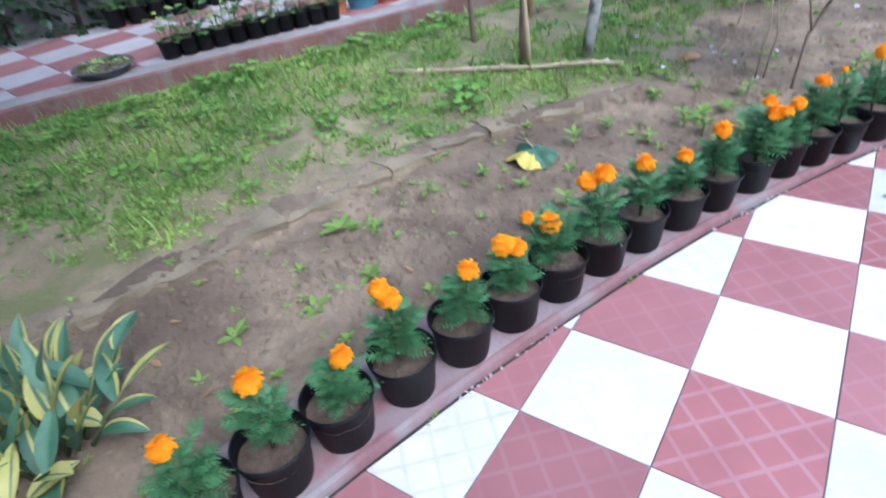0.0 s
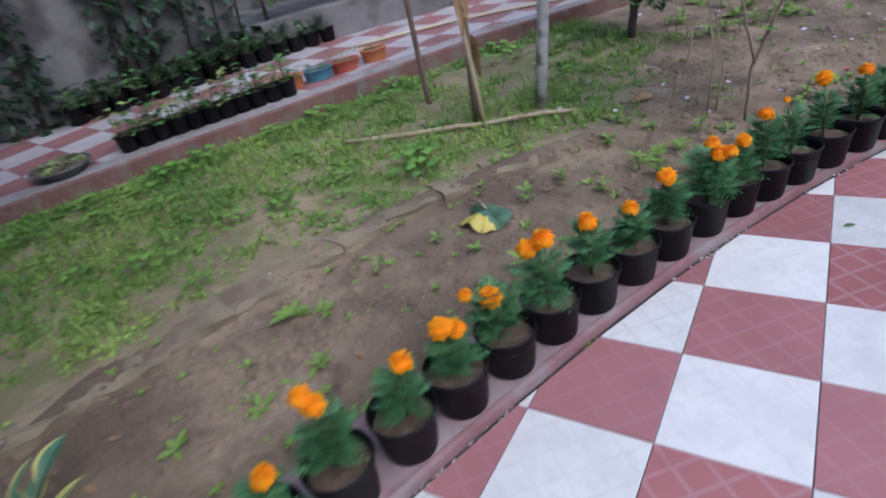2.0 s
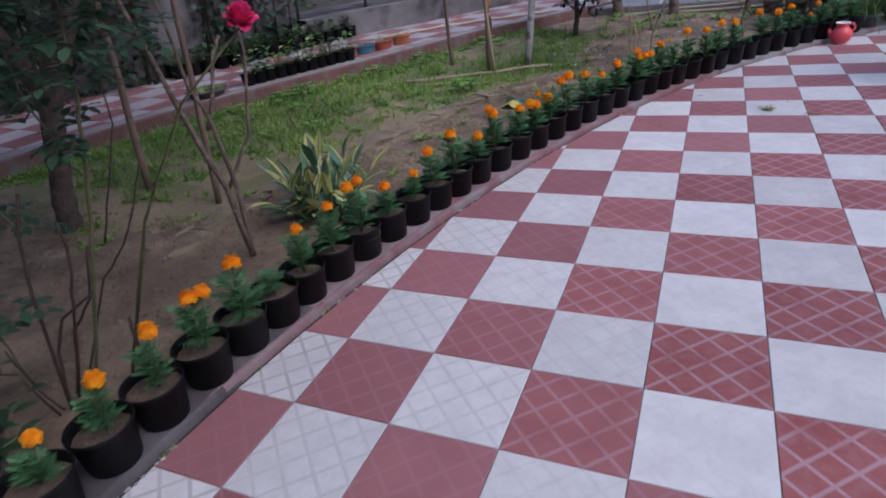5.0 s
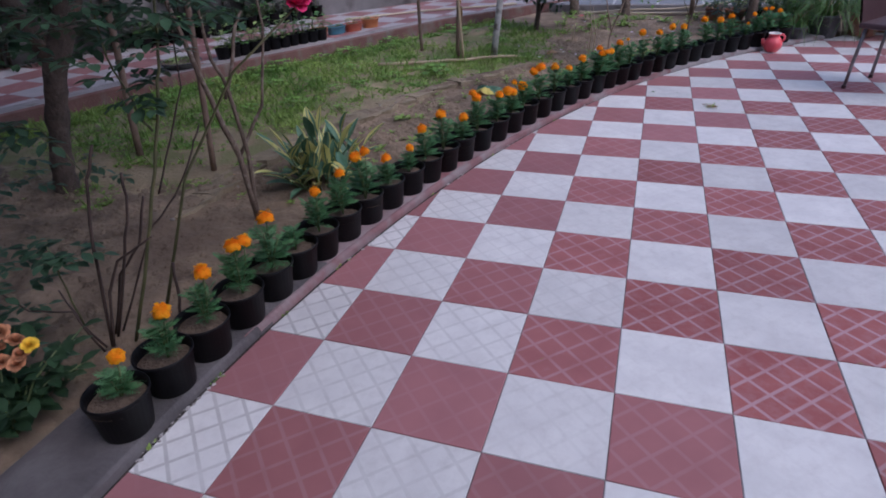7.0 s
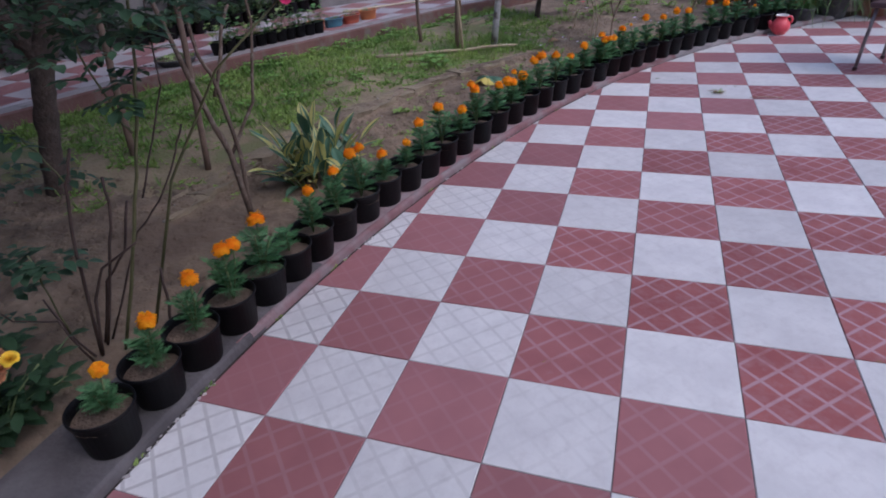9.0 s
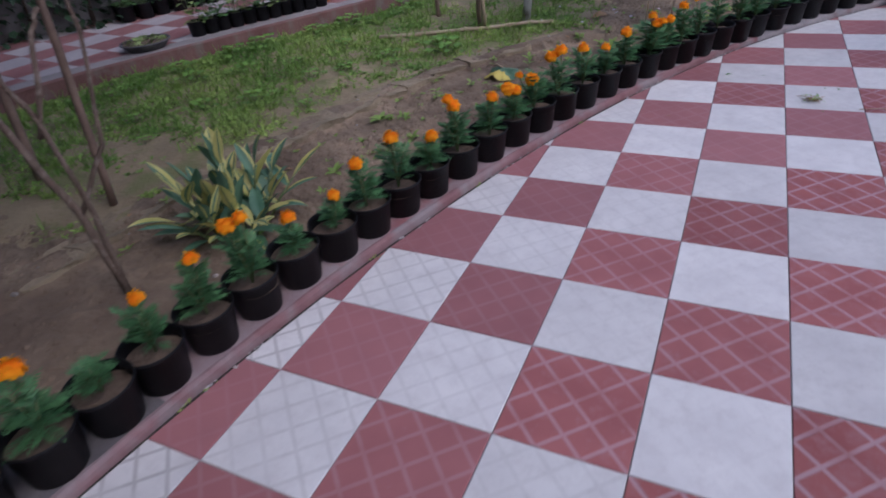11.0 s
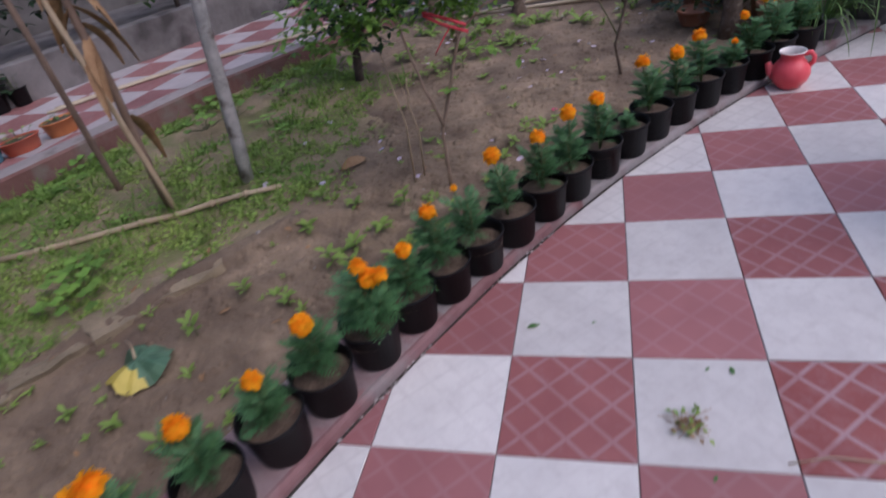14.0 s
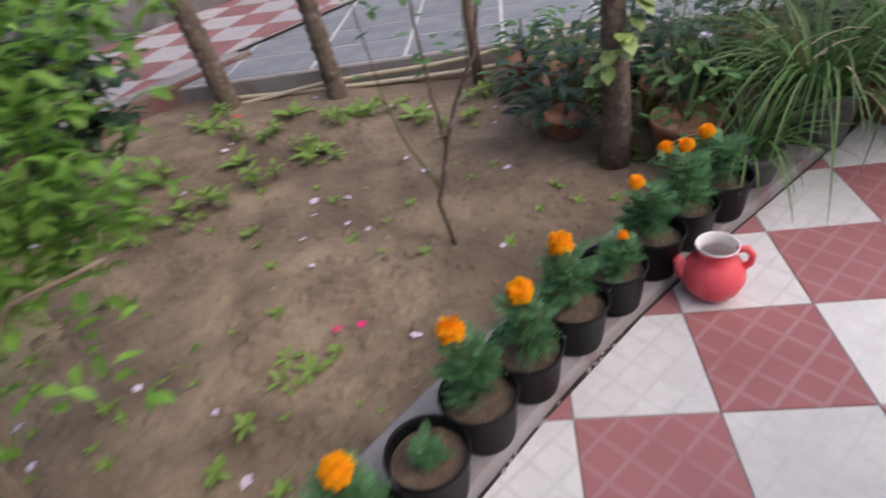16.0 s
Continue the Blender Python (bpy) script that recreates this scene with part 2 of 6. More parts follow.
    def mesh(self, name, mats):
        me = bpy.data.meshes.new(name)
        me.from_pydata([tuple(p) for p in self.v], [], self.f)
        for m in mats if isinstance(mats, (list, tuple)) else [mats]:
            me.materials.append(m)
        me.polygons.foreach_set("material_index", self.s)
        me.polygons.foreach_set("use_smooth", self.smooth)
        me.update()
        return me


def part(name, geo, mats, parent=None, label="", m=None):
    """One mesh object, under a thing or a part."""
    me = geo.mesh(name, mats) if isinstance(geo, Geo) else geo
    ob = new(name, me)
    if parent:
        ob.parent = parent
    if m is not None:
        ob.matrix_basis = m
    return tagged(ob, label)


def thing(name, m, label, category, group="", kind=""):
    ob = new(name)
    ob.empty_display_size = 0.05
    ob.matrix_basis = m
    return tagged(ob, label, category, group, kind)


# ---- plan ----
def kerb_x(y):
    """The line on which the pots stand."""
    if y < -0.8:
        return -1.243 + 0.01 * (y + 0.8)
    if y > 4.7:
        y, extra = 4.7, y - 4.7
        return kerb_x(y) + extra * 1.05
    return (((0.00216 * y - 0.00856) * y + 0.07149) * y + 0.13451) * y - 1.18669


def kerb_point(y, off):
    """A point off metres to the patio's side of the pots' line."""
    d = Vector((kerb_x(y + 0.01) - kerb_x(y - 0.01), 0.02)).normalized()
    return Vector((kerb_x(y) + d.y * off, y - d.x * off))


def far_x(y):
    """The garden-side edge of the raised path."""
    return float(np.interp(y, (-3.0, 0.0, 1.07, 1.89, 2.79, 3.36, 4.72, 5.29, 6.0, 7.5, 12), (-4.5, -4.12, -3.86, -3.58, -3.12, -2.81, -2.15, -1.72, -1.2, -0.2, 3)))


BACK, KERB_TOP, PATH_Z, TERRACE_Y, TERRACE_Z = -0.16, 0.03, 0.18, 5.98, 0.15


def front(y):
    """How far the kerb reaches in front of the pots' line."""
    return float(np.interp(y, (0.0, 4.2), (0.11, 0.086)))


def sep_x(y):
    """The low edge between the dug bed and the weedy lawn."""
    return float(np.interp(y, (-2, 1.0, 1.41, 1.88, 2.58, 3.03, 3.6, 6), (-2.1, -1.97, -1.85, -1.73, -1.5, -1.22, -0.7, 0.6)))


def ground_z(x, y):
    """Height of the garden soil: level with the kerb, rising towards the path."""
    t = max(0.0, min(1.0, (x - far_x(y)) / max(0.3, kerb_x(y) - far_x(y))))
    z = 0.075 - 0.07 * t
    d = abs(x - sep_x(y)) if y < 3.4 else 1.0
    z += 0.018 * math.exp(-(d / 0.09) ** 2)
    if y < 3.4:
        z -= 0.02 * max(0.0, min(1.0, (x - sep_x(y) - 0.05) / 0.05))
    p = Vector((x, y, 0))
    z += 0.018 * noise.noise(p * 1.7) + 0.008 * noise.noise(p * 7.0)
    if (x > sep_x(y) or y < 0.6) and y < 4.8:
        z += 0.009 * noise.noise(p * 13.0) + 0.009 * noise.noise(p * 27.0)
    return z


# ---- setting ----
def inside(poly, keep):
    """Clip a polygon by the half-plane keep(p) >= 0, keep being linear along the edges to a good approximation."""
    out = []
    for i, a in enumerate(poly):
        b = poly[(i + 1) % len(poly)]
        ka, kb = keep(a), keep(b)
        if ka >= 0:
            out.append(a)
        if ka * kb < 0:
            t = ka / (ka - kb)
            out.append((a[0] + t * (b[0] - a[0]), a[1] + t * (b[1] - a[1])))
    return out


ground = part("ground", Geo().add([(-90, -90, -0.14), (90, -90, -0.14), (90, 90, -0.14), (-90, 90, -0.14)], [(0, 1, 2, 3)]), M["earth"])
tagged(ground, "dry brown earth reaching to the horizon", "ground", kind="structure")

# garden soil
geo = Geo()
xs, ys = np.arange(-5.2, 1.9, 0.02), np.arange(-3.2, 6.12, 0.02)
for y in ys:
    kx, fx = kerb_x(y), far_x(y)
    for x in xs:
        if x > kerb_point(y, -0.02).x + 0.02 or x < fx - 0.1:
            geo.v.append((x, y, -0.12))
        else:
            geo.v.append((x, y, ground_z(x, y)))
nx = len(xs)
for j in range(len(ys) - 1):
    for i in range(nx - 1):
        a = j * nx + i
        if geo.v[a][2] > -0.1 or geo.v[a + 1][2] > -0.1 or geo.v[a + nx][2] > -0.1:
            geo.f.append((a, a + 1, a + nx + 1, a + nx))
geo.s, geo.smooth = [0] * len(geo.f), [True] * len(geo.f)
geo.s = [1 if geo.v[f[0]][0] < sep_x(geo.v[f[0]][1]) - 0.06 + 0.12 * noise.noise(Vector(geo.v[f[0]]) * 5) and 0.5 + 0.4 * noise.noise(Vector(geo.v[f[0]]) * 2.5) < geo.v[f[0]][1] < 4.9 and geo.v[f[0]][0] < -0.95 + 0.2 * noise.noise(Vector(geo.v[f[0]]) * 3) else 0 for f in geo.f]
soil = tagged(part("garden_soil", geo, [M["soil"], M["moss_soil"]]), "bare brown garden soil with scattered small weeds", "soil", kind="structure")


def sweep(name, rows, mat, label, category, slots=None):
    """A profile swept along the plan: rows of equally long lists of points."""
    g = Geo()
    n = len(rows[0])
    g.v = [tuple(p) for r in rows for p in r]
    for k in range(len(rows) - 1):
        for i in range(n - 1):
            g.f.append((k * n + i, k * n + i + 1, k * n + n + i + 1, k * n + n + i))
    g.s, g.smooth = [slots[k % (n - 1)] if slots else 0 for k in range(len(g.f))], [False] * len(g.f)
    return tagged(part(name, g, mat), label, category, kind="structure")


rows = []
for y in np.arange(-3.2, 5.0, 0.06):
    f = front(y) + 0.004 * noise.noise(Vector((y * 3, 0, 2)))
    prof = ((BACK, -0.1), (BACK, KERB_TOP - 0.006), (BACK + 0.008, KERB_TOP), (0.0, KERB_TOP + 0.001), (f - 0.02 + 0.007 * noise.noise(Vector((y * 9, 4, 2))), KERB_TOP + 0.0005), (f - 0.012, KERB_TOP), (f - 0.003, KERB_TOP - 0.008), (f, KERB_TOP - 0.02), (f, -0.1))
    rows.append([(*kerb_point(y, o), z) for o, z in prof])
kerb = sweep("garden_kerb", rows, [M["kerb"], M["kerb_front"], M["kerb_grey"], M["kerb_pale"]], "low curved grey cement kerb with worn red front edge", "kerb", (0, 0, 0, 0, 1, 1, 1, 1))
for p in kerb.data.polygons:
    y = p.center.y + 0.25 * noise.noise(p.center * 6)
    if p.material_index == 0 and not 0.15 < y < 2.9:
        p.material_index = 2 if y < 1 else 3
    elif p.material_index == 1 and not -0.3 < y < 3.4:
        p.material_index = 2 if y < 1 else 3

rows = []
for y in np.arange(-3.2, 6.4, 0.08):
    x = far_x(y)
    wob = 0.006 * noise.noise(Vector((y * 2.3, 5, 2)))
    rows.append([(x + 0.02 + wob, y, -0.1), (x + 0.012 + wob, y, PATH_Z - 0.012), (x + wob, y, PATH_Z), (x - 0.16, y, PATH_Z + 0.001), (x - 0.16, y, PATH_Z - 0.03)])
kerb2 = sweep("path_kerb", rows, [M["kerb_far"], M["cement"]], "raised path's kerb painted dull red with grey cement top", "kerb", (0, 0, 1, 1))

# patio slab under the tiles
rows = [[(*kerb_point(y, front(y) + 0.011 + 0.005 * noise.noise(Vector((y * 5, 1, 0)))), -0.0035), (6.0, y, -0.0035)] for y in np.arange(-4.2, 5.6, 0.1)]
floor = sweep("floor", rows, M["mortar"], "chequered patio of red and white cement tiles", "floor")

# dirt in the kerb seam, coloured near black in place of the crack's shade
M["seam"] = material("seam_dirt_and_shade", (0.018, 0.015, 0.013), (0.06, 0.05, 0.042), 9, 0.95, 0.8, 90)
rows = [[(*kerb_point(y, front(y) - 0.008), -0.002), (*kerb_point(y, front(y) + 0.0125), -0.002)] for y in np.arange(-3.2, 5.0, 0.06)]
seam = sweep("kerb_joint", rows, M["seam"], "dirt strip darkened for shade in the seam along the kerb", "joint")


def tile_mesh(poly, z0, name, mat):
    """A tile with a slightly rounded rim; poly is in metres round the tile's centre."""
    c = Vector((sum(p[0] for p in poly) / len(poly), sum(p[1] for p in poly) / len(poly)))
    n = len(poly)
    low = [(p[0], p[1], z0 - 0.012) for p in poly]
    mid = [(p[0], p[1], z0 - 0.0015) for p in poly]
    top = []
    for p in poly:
        d = c - Vector(p)
        d = d * min(0.3, 0.0025 / max(d.length, 1e-4))
        top.append((p[0] + d.x, p[1] + d.y, z0))
    fs = [tuple(2 * n + i for i in range(n))]
    for a in (0, n):
        fs += [(a + i, a + (i + 1) % n, a + n + (i + 1) % n, a + n + i) for i in range(n)]
    return Geo().add(low + mid + top, fs).mesh(name, mat)


T = 0.3
half = T / 2 - 0.0012
square = [(-half, -half), (half, -half), (half, half), (-half, half)]
full = {c: [tile_mesh(square, 0.0, "tile", M[c])] for c in ("tile_red", "tile_white", "path_red", "path_white")}
rng = random.Random(4)


def lattice_left(colour, cx, cy):
    """How much of a tile's lattice is left: crisp on red tiles away from the kerb, dirty grooves on white ones beside it."""
    d = cx - kerb_x(cy) + (0.35 if cy > 2.4 else 0.0)
    if colour == "tile_red":
        v = np.interp(d, (0.2, 0.5, 0.8, 1.1, 1.4), (0.14, 0.3, 0.45, 0.72, 0.95))
    else:
        v = np.interp(cx - kerb_x(cy), (0.15, 0.45, 0.9, 1.25), (0.5, 0.22, 0.15, 0.02)) * np.interp(cy, (0.0, 0.9, 1.6, 3.3, 3.8), (1, 0.55, 0.2, 0.15, 0.35))
    if colour == "tile_red" and cy < -0.2 and -0.5 < cx < 0.3:
        v *= 0.4
    v *= rng.choice((0.35, 0.8, 0.95, 1.0, 1.1))
    return (float(min(1.0, v)), 0.5, 0.5, 1.0)


def lay_patio():
    far_tiles = {"tile_red": Geo(), "tile_white": Geo()}
    for i in range(-5, 19):
        for j in range(-13, 18):
            cx, cy = (i + 0.5) * T, (j + 0.5) * T
            colour = "tile_red" if (i + j) % 2 == 0 else "tile_white"
            poly = [(cx + a, cy + b) for a, b in square]

            def keep(p):
                yy = p[1]
                for _ in range(4):
                    e = kerb_point(yy, front(yy) + 0.008)
                    yy += p[1] - e.y
                return p[0] - e.x
            k = [keep(p) for p in poly]
            if max(k) < 0.01 or cy > 5.35:
                continue
            near = -1.45 < cy < 5.4 and i < 8
            if min(k) >= 0:
                if near:
                    ob = part("tile", full[colour][0], None, floor, m=pose(cx, cy, 0.0012 * (rng.random() - 0.5), 0.3 * (rng.random() - 0.5), 0.3 * (rng.random() - 0.5), 0))
                    ob.color = lattice_left(colour, cx, cy)
                else:
                    g = far_tiles[colour]
                    g.box((cx - half, cy - half, -0.012), (cx + half, cy + half, 0.0))
                continue
            cut = inside(poly, keep)
            if len(cut) >= 3:
                me = tile_mesh([(p[0] - cx, p[1] - cy) for p in cut], 0.0, "tile", M[colour])
                part("tile", me, None, floor, m=pose(cx, cy, 0.001 * (rng.random() - 0.5))).color = lattice_left(colour, cx, cy)
    for colour, g in far_tiles.items():
        if g.f:
            tagged(part("tiles_" + colour[5:], g, M[colour], floor), kind="stuff").color = (0.85 if colour == "tile_red" else 0.03, 0.5, 0.5, 1)


# raised path with its own chequered tiles
def wall_x(y):
    return far_x(y) - 1.75


rows = [[(wall_x(y) - 0.3, y, PATH_Z - 0.008), (far_x(y) - 0.135, y, PATH_Z - 0.008)] for y in np.arange(-3.2, 9.6, 0.1)]
path = sweep("garden_path", rows, M["cement"], "raised garden path of red and white chequered tiles", "path")
PATH_TURN = radians(-9)
ux, uy = Vector((math.cos(PATH_TURN), math.sin(PATH_TURN))), Vector((-math.sin(PATH_TURN), math.cos(PATH_TURN)))


def lay_path():
    for i in range(-16, 8):
        for j in range(-24, 12):
            c = Vector((-2.38, 5.97)) + ux * ((i + 0.5) * T) + uy * ((j + 0.5) * T)
            if not -1.0 < c.y < 9.3:
                continue
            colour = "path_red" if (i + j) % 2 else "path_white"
            poly = [tuple(c + ux * a + uy * b) for a, b in square]

            def keep(p):
                return min(far_x(p[1]) - 0.168 - p[0], p[0] - wall_x(p[1]))
            k = [keep(p) for p in poly]
            if max(k) < 0.0:
                continue
            local = square
            if min(k) < 0:
                cut = inside(poly, keep)
                if len(cut) < 3:
                    continue
                local = [((Vector(p) - c).dot(ux), (Vector(p) - c).dot(uy)) for p in cut]
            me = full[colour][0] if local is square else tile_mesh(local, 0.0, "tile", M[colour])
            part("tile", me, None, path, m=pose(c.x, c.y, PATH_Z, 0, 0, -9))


# grey terrace behind the garden
g = Geo()
g.box((-2.6, TERRACE_Y, -0.1), (7.0, 13.0, TERRACE_Z - 0.004), 0.006)
terrace = tagged(part("terrace", g, M["cement"]), "raised terrace with grey stone tiles and white joints", "terrace", kind="structure")


def lay_terrace():
    me = Geo().box((-0.235, -0.15, -0.01), (0.235, 0.15, 0.004), 0.002).mesh("tile", M["terrace"])
    white = Geo().box((-2.55, TERRACE_Y + 0.02, TERRACE_Z - 0.003), (6.9, 12.9, TERRACE_Z)).mesh("joint", M["white_joint"])
    part("joint", white, None, terrace)
    for i in range(-5, 14):
        for j in range(20):
            part("tile", me, None, terrace, m=pose(-0.47 + i * 0.49 + 0.245, TERRACE_Y + 0.18 + j * 0.32, TERRACE_Z))


# walls that close the place; the south, east and north ones are unseen additions
def wall_strip(name, pts, z0, z1, thick, label):
    g = Geo()
    for a, b in zip(pts[:-1], pts[1:]):
        a, b = Vector(a), Vector(b)
        n = Vector((-(b - a).y, (b - a).x)).normalized() * thick
        q = [a, b, b + n, a + n]
        g.add([(p.x, p.y, z0) for p in q] + [(p.x, p.y, z1) for p in q], [(3, 2, 1, 0), (4, 5, 6, 7), (0, 1, 5, 4), (1, 2, 6, 5), (2, 3, 7, 6), (3, 0, 4, 7)])
    return tagged(part(name, g, M["wall"]), label, "wall", kind="structure")


# upper part is out of view, raised to shade the path
wall_strip("wall_west", [(wall_x(y), y) for y in np.arange(-3.2, 4.4, 0.5)], -0.1, 3.2, 0.15, "dark stained cement garden wall")
# unseen wall, raised and set close to hold back sky light
wall_strip("wall_south", [(7.0, -4.0), (-7.5, -4.0)][::-1], -0.1, 3.6, -0.2, "unseen plain cement wall added to darken the patio's near end")
wall_strip("wall_east", [(6.2, -4.4), (6.2, 13)], -0.1, 2.6, -0.2, "unseen plain cement wall added to close the patio")
wall_strip("wall_north", [(-7.5, 13.1), (6.4, 13.1)], -0.1, 2.6, 0.2, "unseen plain cement wall added to close the terrace")

# ---- potted marigolds ----
M["marigold_leaf"] = material("marigold_leaf", (0.048, 0.145, 0.055), (0.12, 0.27, 0.105), 20, 0.6, 0.2, 80, island=0.25, leafy=0.2)
M["stem"] = material("green_stem", (0.09, 0.14, 0.05), (0.14, 0.17, 0.07), 20, 0.6, 0.2)
M["petal"] = material("orange_petal", (1.0, 0.4, 0.003), (1.0, 0.58, 0.014), 60, 0.8, 0.0, 120, island=0.14, leafy=0.6, gloss=0.2)


def marigold_flower(seed, r):
    """A double bloom: rings of ruffled petals that close to a dome."""
    q = random.Random(seed)
    g = Geo()
    g.lathe([(r * 0.3, -r * 0.05), (r * 0.6, r * 0.05), (r * 0.62, r * 0.22), (r * 0.5, r * 0.4), (r * 0.28, r * 0.52), (0.001, r * 0.56)], 12)
    for ring in range(6):
        n = (5, 10, 15, 19, 21, 21)[ring]
        polar = radians((10, 28, 46, 64, 82, 102)[ring])
        for k in range(n):
            a = 2 * math.pi * (k + 0.5 * (ring % 2) + 0.3 * q.random()) / n
            out = Vector((math.cos(a), math.sin(a), 0))
            nrm = out * math.sin(polar) + Vector((0, 0, math.cos(polar)))
            tan = out * math.cos(polar) - Vector((0, 0, math.sin(polar)))
            p = Vector((0, 0, r * 0.12)) + Vector((nrm.x * 0.56, nrm.y * 0.56, nrm.z * 0.42)) * r - tan * r * 0.16
            d = (tan * 0.8 + nrm * q.uniform(0.15, 0.85)).normalized()
            g.blade(p, d, nrm, r * q.uniform(0.42, 0.64), r * q.uniform(0.3, 0.46), 0.2 * (q.random() - 0.5), 3, 0, 0.4 * (q.random() - 0.4), (0.4, 0.8, 1.1, 0.7))
    g.lathe([(0.001, -r * 0.32), (r * 0.2, -r * 0.28), (r * 0.24, 0), (r * 0.16, r * 0.12)], 8, 1)
    return g


def marigold_foliage(seed, spread, height):
    """Feathery leaves with paired narrow leaflets on a few stems."""
    q = random.Random(seed)
    g = Geo()
    stems = q.choice((3, 4, 4))
    for s in range(stems):
        a0 = 2 * math.pi * s / stems + q.random()
        lean = spread * (0.12 + 0.26 * q.random()) if s else 0.005
        top = Vector((math.cos(a0) * lean, math.sin(a0) * lean, height * (0.72 + 0.3 * q.random())))
        pts = [(0, 0, 0), top * 0.5 + Vector((0, 0, 0.01)), top]
        g.tube(pts, [0.0035, 0.003, 0.002], 5, 1)
        for k in range(15):
            f = 0.2 + 0.8 * k / 14
            a = a0 + 2.4 * k + q.uniform(-0.4, 0.4)
            rise = q.uniform(0.15, 0.9) + 0.6 * f
            d = Vector((math.cos(a), math.sin(a), rise)).normalized()
            side = Vector((-math.sin(a), math.cos(a), 0))
            up = side.cross(d) * -1
            if up.z < 0:
                up = -up
            length = spread * q.uniform(0.45, 0.85) * (1.1 - 0.3 * f)
            base = top * f
            pairs = 7
            p, dd = base, d
            for i in range(pairs + 1):
                p2 = p + dd * (length / (pairs + 1))
                dd = (dd - Vector((0, 0, 0.085))).normalized()
                ll = length * 0.4 * (1.0 - abs(i - 3.0) / 6.2)
                if i == pairs:
                    g.blade(p2, dd, up, ll * 1.1, ll * 0.24, 0.2, 2, 0, 0.3, (0.5, 1.0, 0.0))
                else:
                    for sg in (-1, 1):
                        ld = (dd * 0.75 + side * sg).normalized()
                        g.blade(p2, ld, up, ll, ll * 0.31, 0.25, 2, 0, 0.3, (0.5, 1.0, 0.0))
                p = p2
    return g


pot_geo = Geo().lathe([(0.001, 0), (0.06, 0), (0.063, 0.003), (0.0655, 0.02), (0.0662, 0.0205), (0.0765, 0.113), (0.0792, 0.1135), (0.0815, 0.116), (0.0818, 0.1225), (0.0805, 0.1255), (0.0775, 0.1245), (0.0755, 0.105), (0.073, 0.085)], 32)
pot_mesh = pot_geo.mesh("pot", M["pot"])
sg = Geo()
for k in range(6):
    r0 = 0.0735 * k / 5
    sg.v += [(r0 * math.cos(a), r0 * math.sin(a), 0.095 + 0.006 * noise.noise(Vector((r0 * math.cos(a) * 40, r0 * math.sin(a) * 40, 3))) - 0.004 * (k == 5)) for a in np.linspace(0, 2 * math.pi, 20, endpoint=False)]
for k in range(5):
    sg.f += [(k * 20 + i, k * 20 + (i + 1) % 20, k * 20 + 20 + (i + 1) % 20, k * 20 + 20 + i) for i in range(20)]
sg.s, sg.smooth = [0] * len(sg.f), [True] * len(sg.f)
soil_mesh = sg.mesh("soil", M["potsoil"])
foliage_meshes = [marigold_foliage(10 + s, 0.092, 0.13).mesh("foliage", [M["marigold_leaf"], M["stem"]]) for s in range(7)]
flower_meshes = [marigold_flower(30 + s, 0.029).mesh("flower", [M["petal"], M["stem"]]) for s in range(4)]

# where each pot stands along the kerb, and its blooms: (aside in x, aside in y, height of the bloom, size)
POT_Y = (-.8, -.63, -.47, -.30, -.14, .01, .15, .31, .47, .63, .79, .945, 1.095, 1.25, 1.42, 1.585, 1.745, 1.905, 2.06, 2.21, 2.37, 2.515, 2.67, 2.81,
         2.95, 3.09, 3.23, 3.37, 3.49, 3.63, 3.76, 3.88, 4.0, 4.13, 4.25, 4.37, 4.48, 4.6)
BLOOMS = {0: [(.02, .03, .24, .8)], 1: [(.02, .03, .26, .95)], 2: [(.03, .03, .29, 1)], 3: [(.02, .01, .295, 1), (.04, .04, .3, .9)], 4: [(.02, .02, .31, 1.15)],
          6: [(.01, .02, .28, .8)], 7: [(.01, .02, .29, .85)], 8: [(-.01, -.01, .31, .95), (.02, .02, .325, .85)], 9: [(.01, .01, .24, .95)], 10: [(.02, .02, .23, .8)]}
BLOOMS.update({11: [(0, -.01, .28, .95)], 12: [(0, .01, .3, 1.1)], 13: [(.02, .03, .235, 1.0)], 14: [(0, 0, .3, 1.0), (-.015, -.01, .325, .9)], 15: [(.03, .02, .27, 1)],
               16: [(-.01, 0, .255, 1.05), (.02, .02, .245, .9)], 17: [(-.01, -.01, .245, 1.15), (-.05, -.06, .28, .7)], 18: [(.01, 0, .32, 1.15), (-.03, -.02, .3, 1)], 19: [(.01, 0, .29, 1.05)]})
BLOOMS.update({20: [(.01, 0, .25, .9)], 21: [(.01, 0, .28, 1.05)], 22: [(.05, .01, .28, 1.05), (.03, .01, .315, .9), (.08, .01, .29, .85)], 23: [(.03, 0, .27, .85)], 24: [(0, 0, .305, 1)],
               25: [(-.03, -.01, .31, .4)], 26: [(-.02, -.01, .33, 1)], 27: [(.01, 0, .305, 1)], 28: [(.02, 0, .325, 1)], 29: [(.01, 0, .305, 1)], 31: [(-.02, 0, .315, 1.1)], 32: [(.01, 0, .295, 1.05)]})
BLOOMS.update({33: [(-.01, 0, .305, 1.05)], 34: [(.03, -.01, .23, .55)], 35: [(-.03, .01, .285, .75)], 36: [(-.05, .01, .31, .75), (0, 0, .315, .8)], 37: [(-.04, .01, .28, .8)]})
SMALL, BUSHY = {0: 0.62, 1: 0.74, 2: 0.68, 3: 0.82, 5: 0.75, 6: 0.82, 7: 0.86, 30: 0.55, 10: 0.7, 9: 0.75, 34: 0.9}, {22: 1.45, 4: 1.1, 18: 1.15, 17: 1.1, 36: 1.25, 37: 1.15, 33: 1.15}
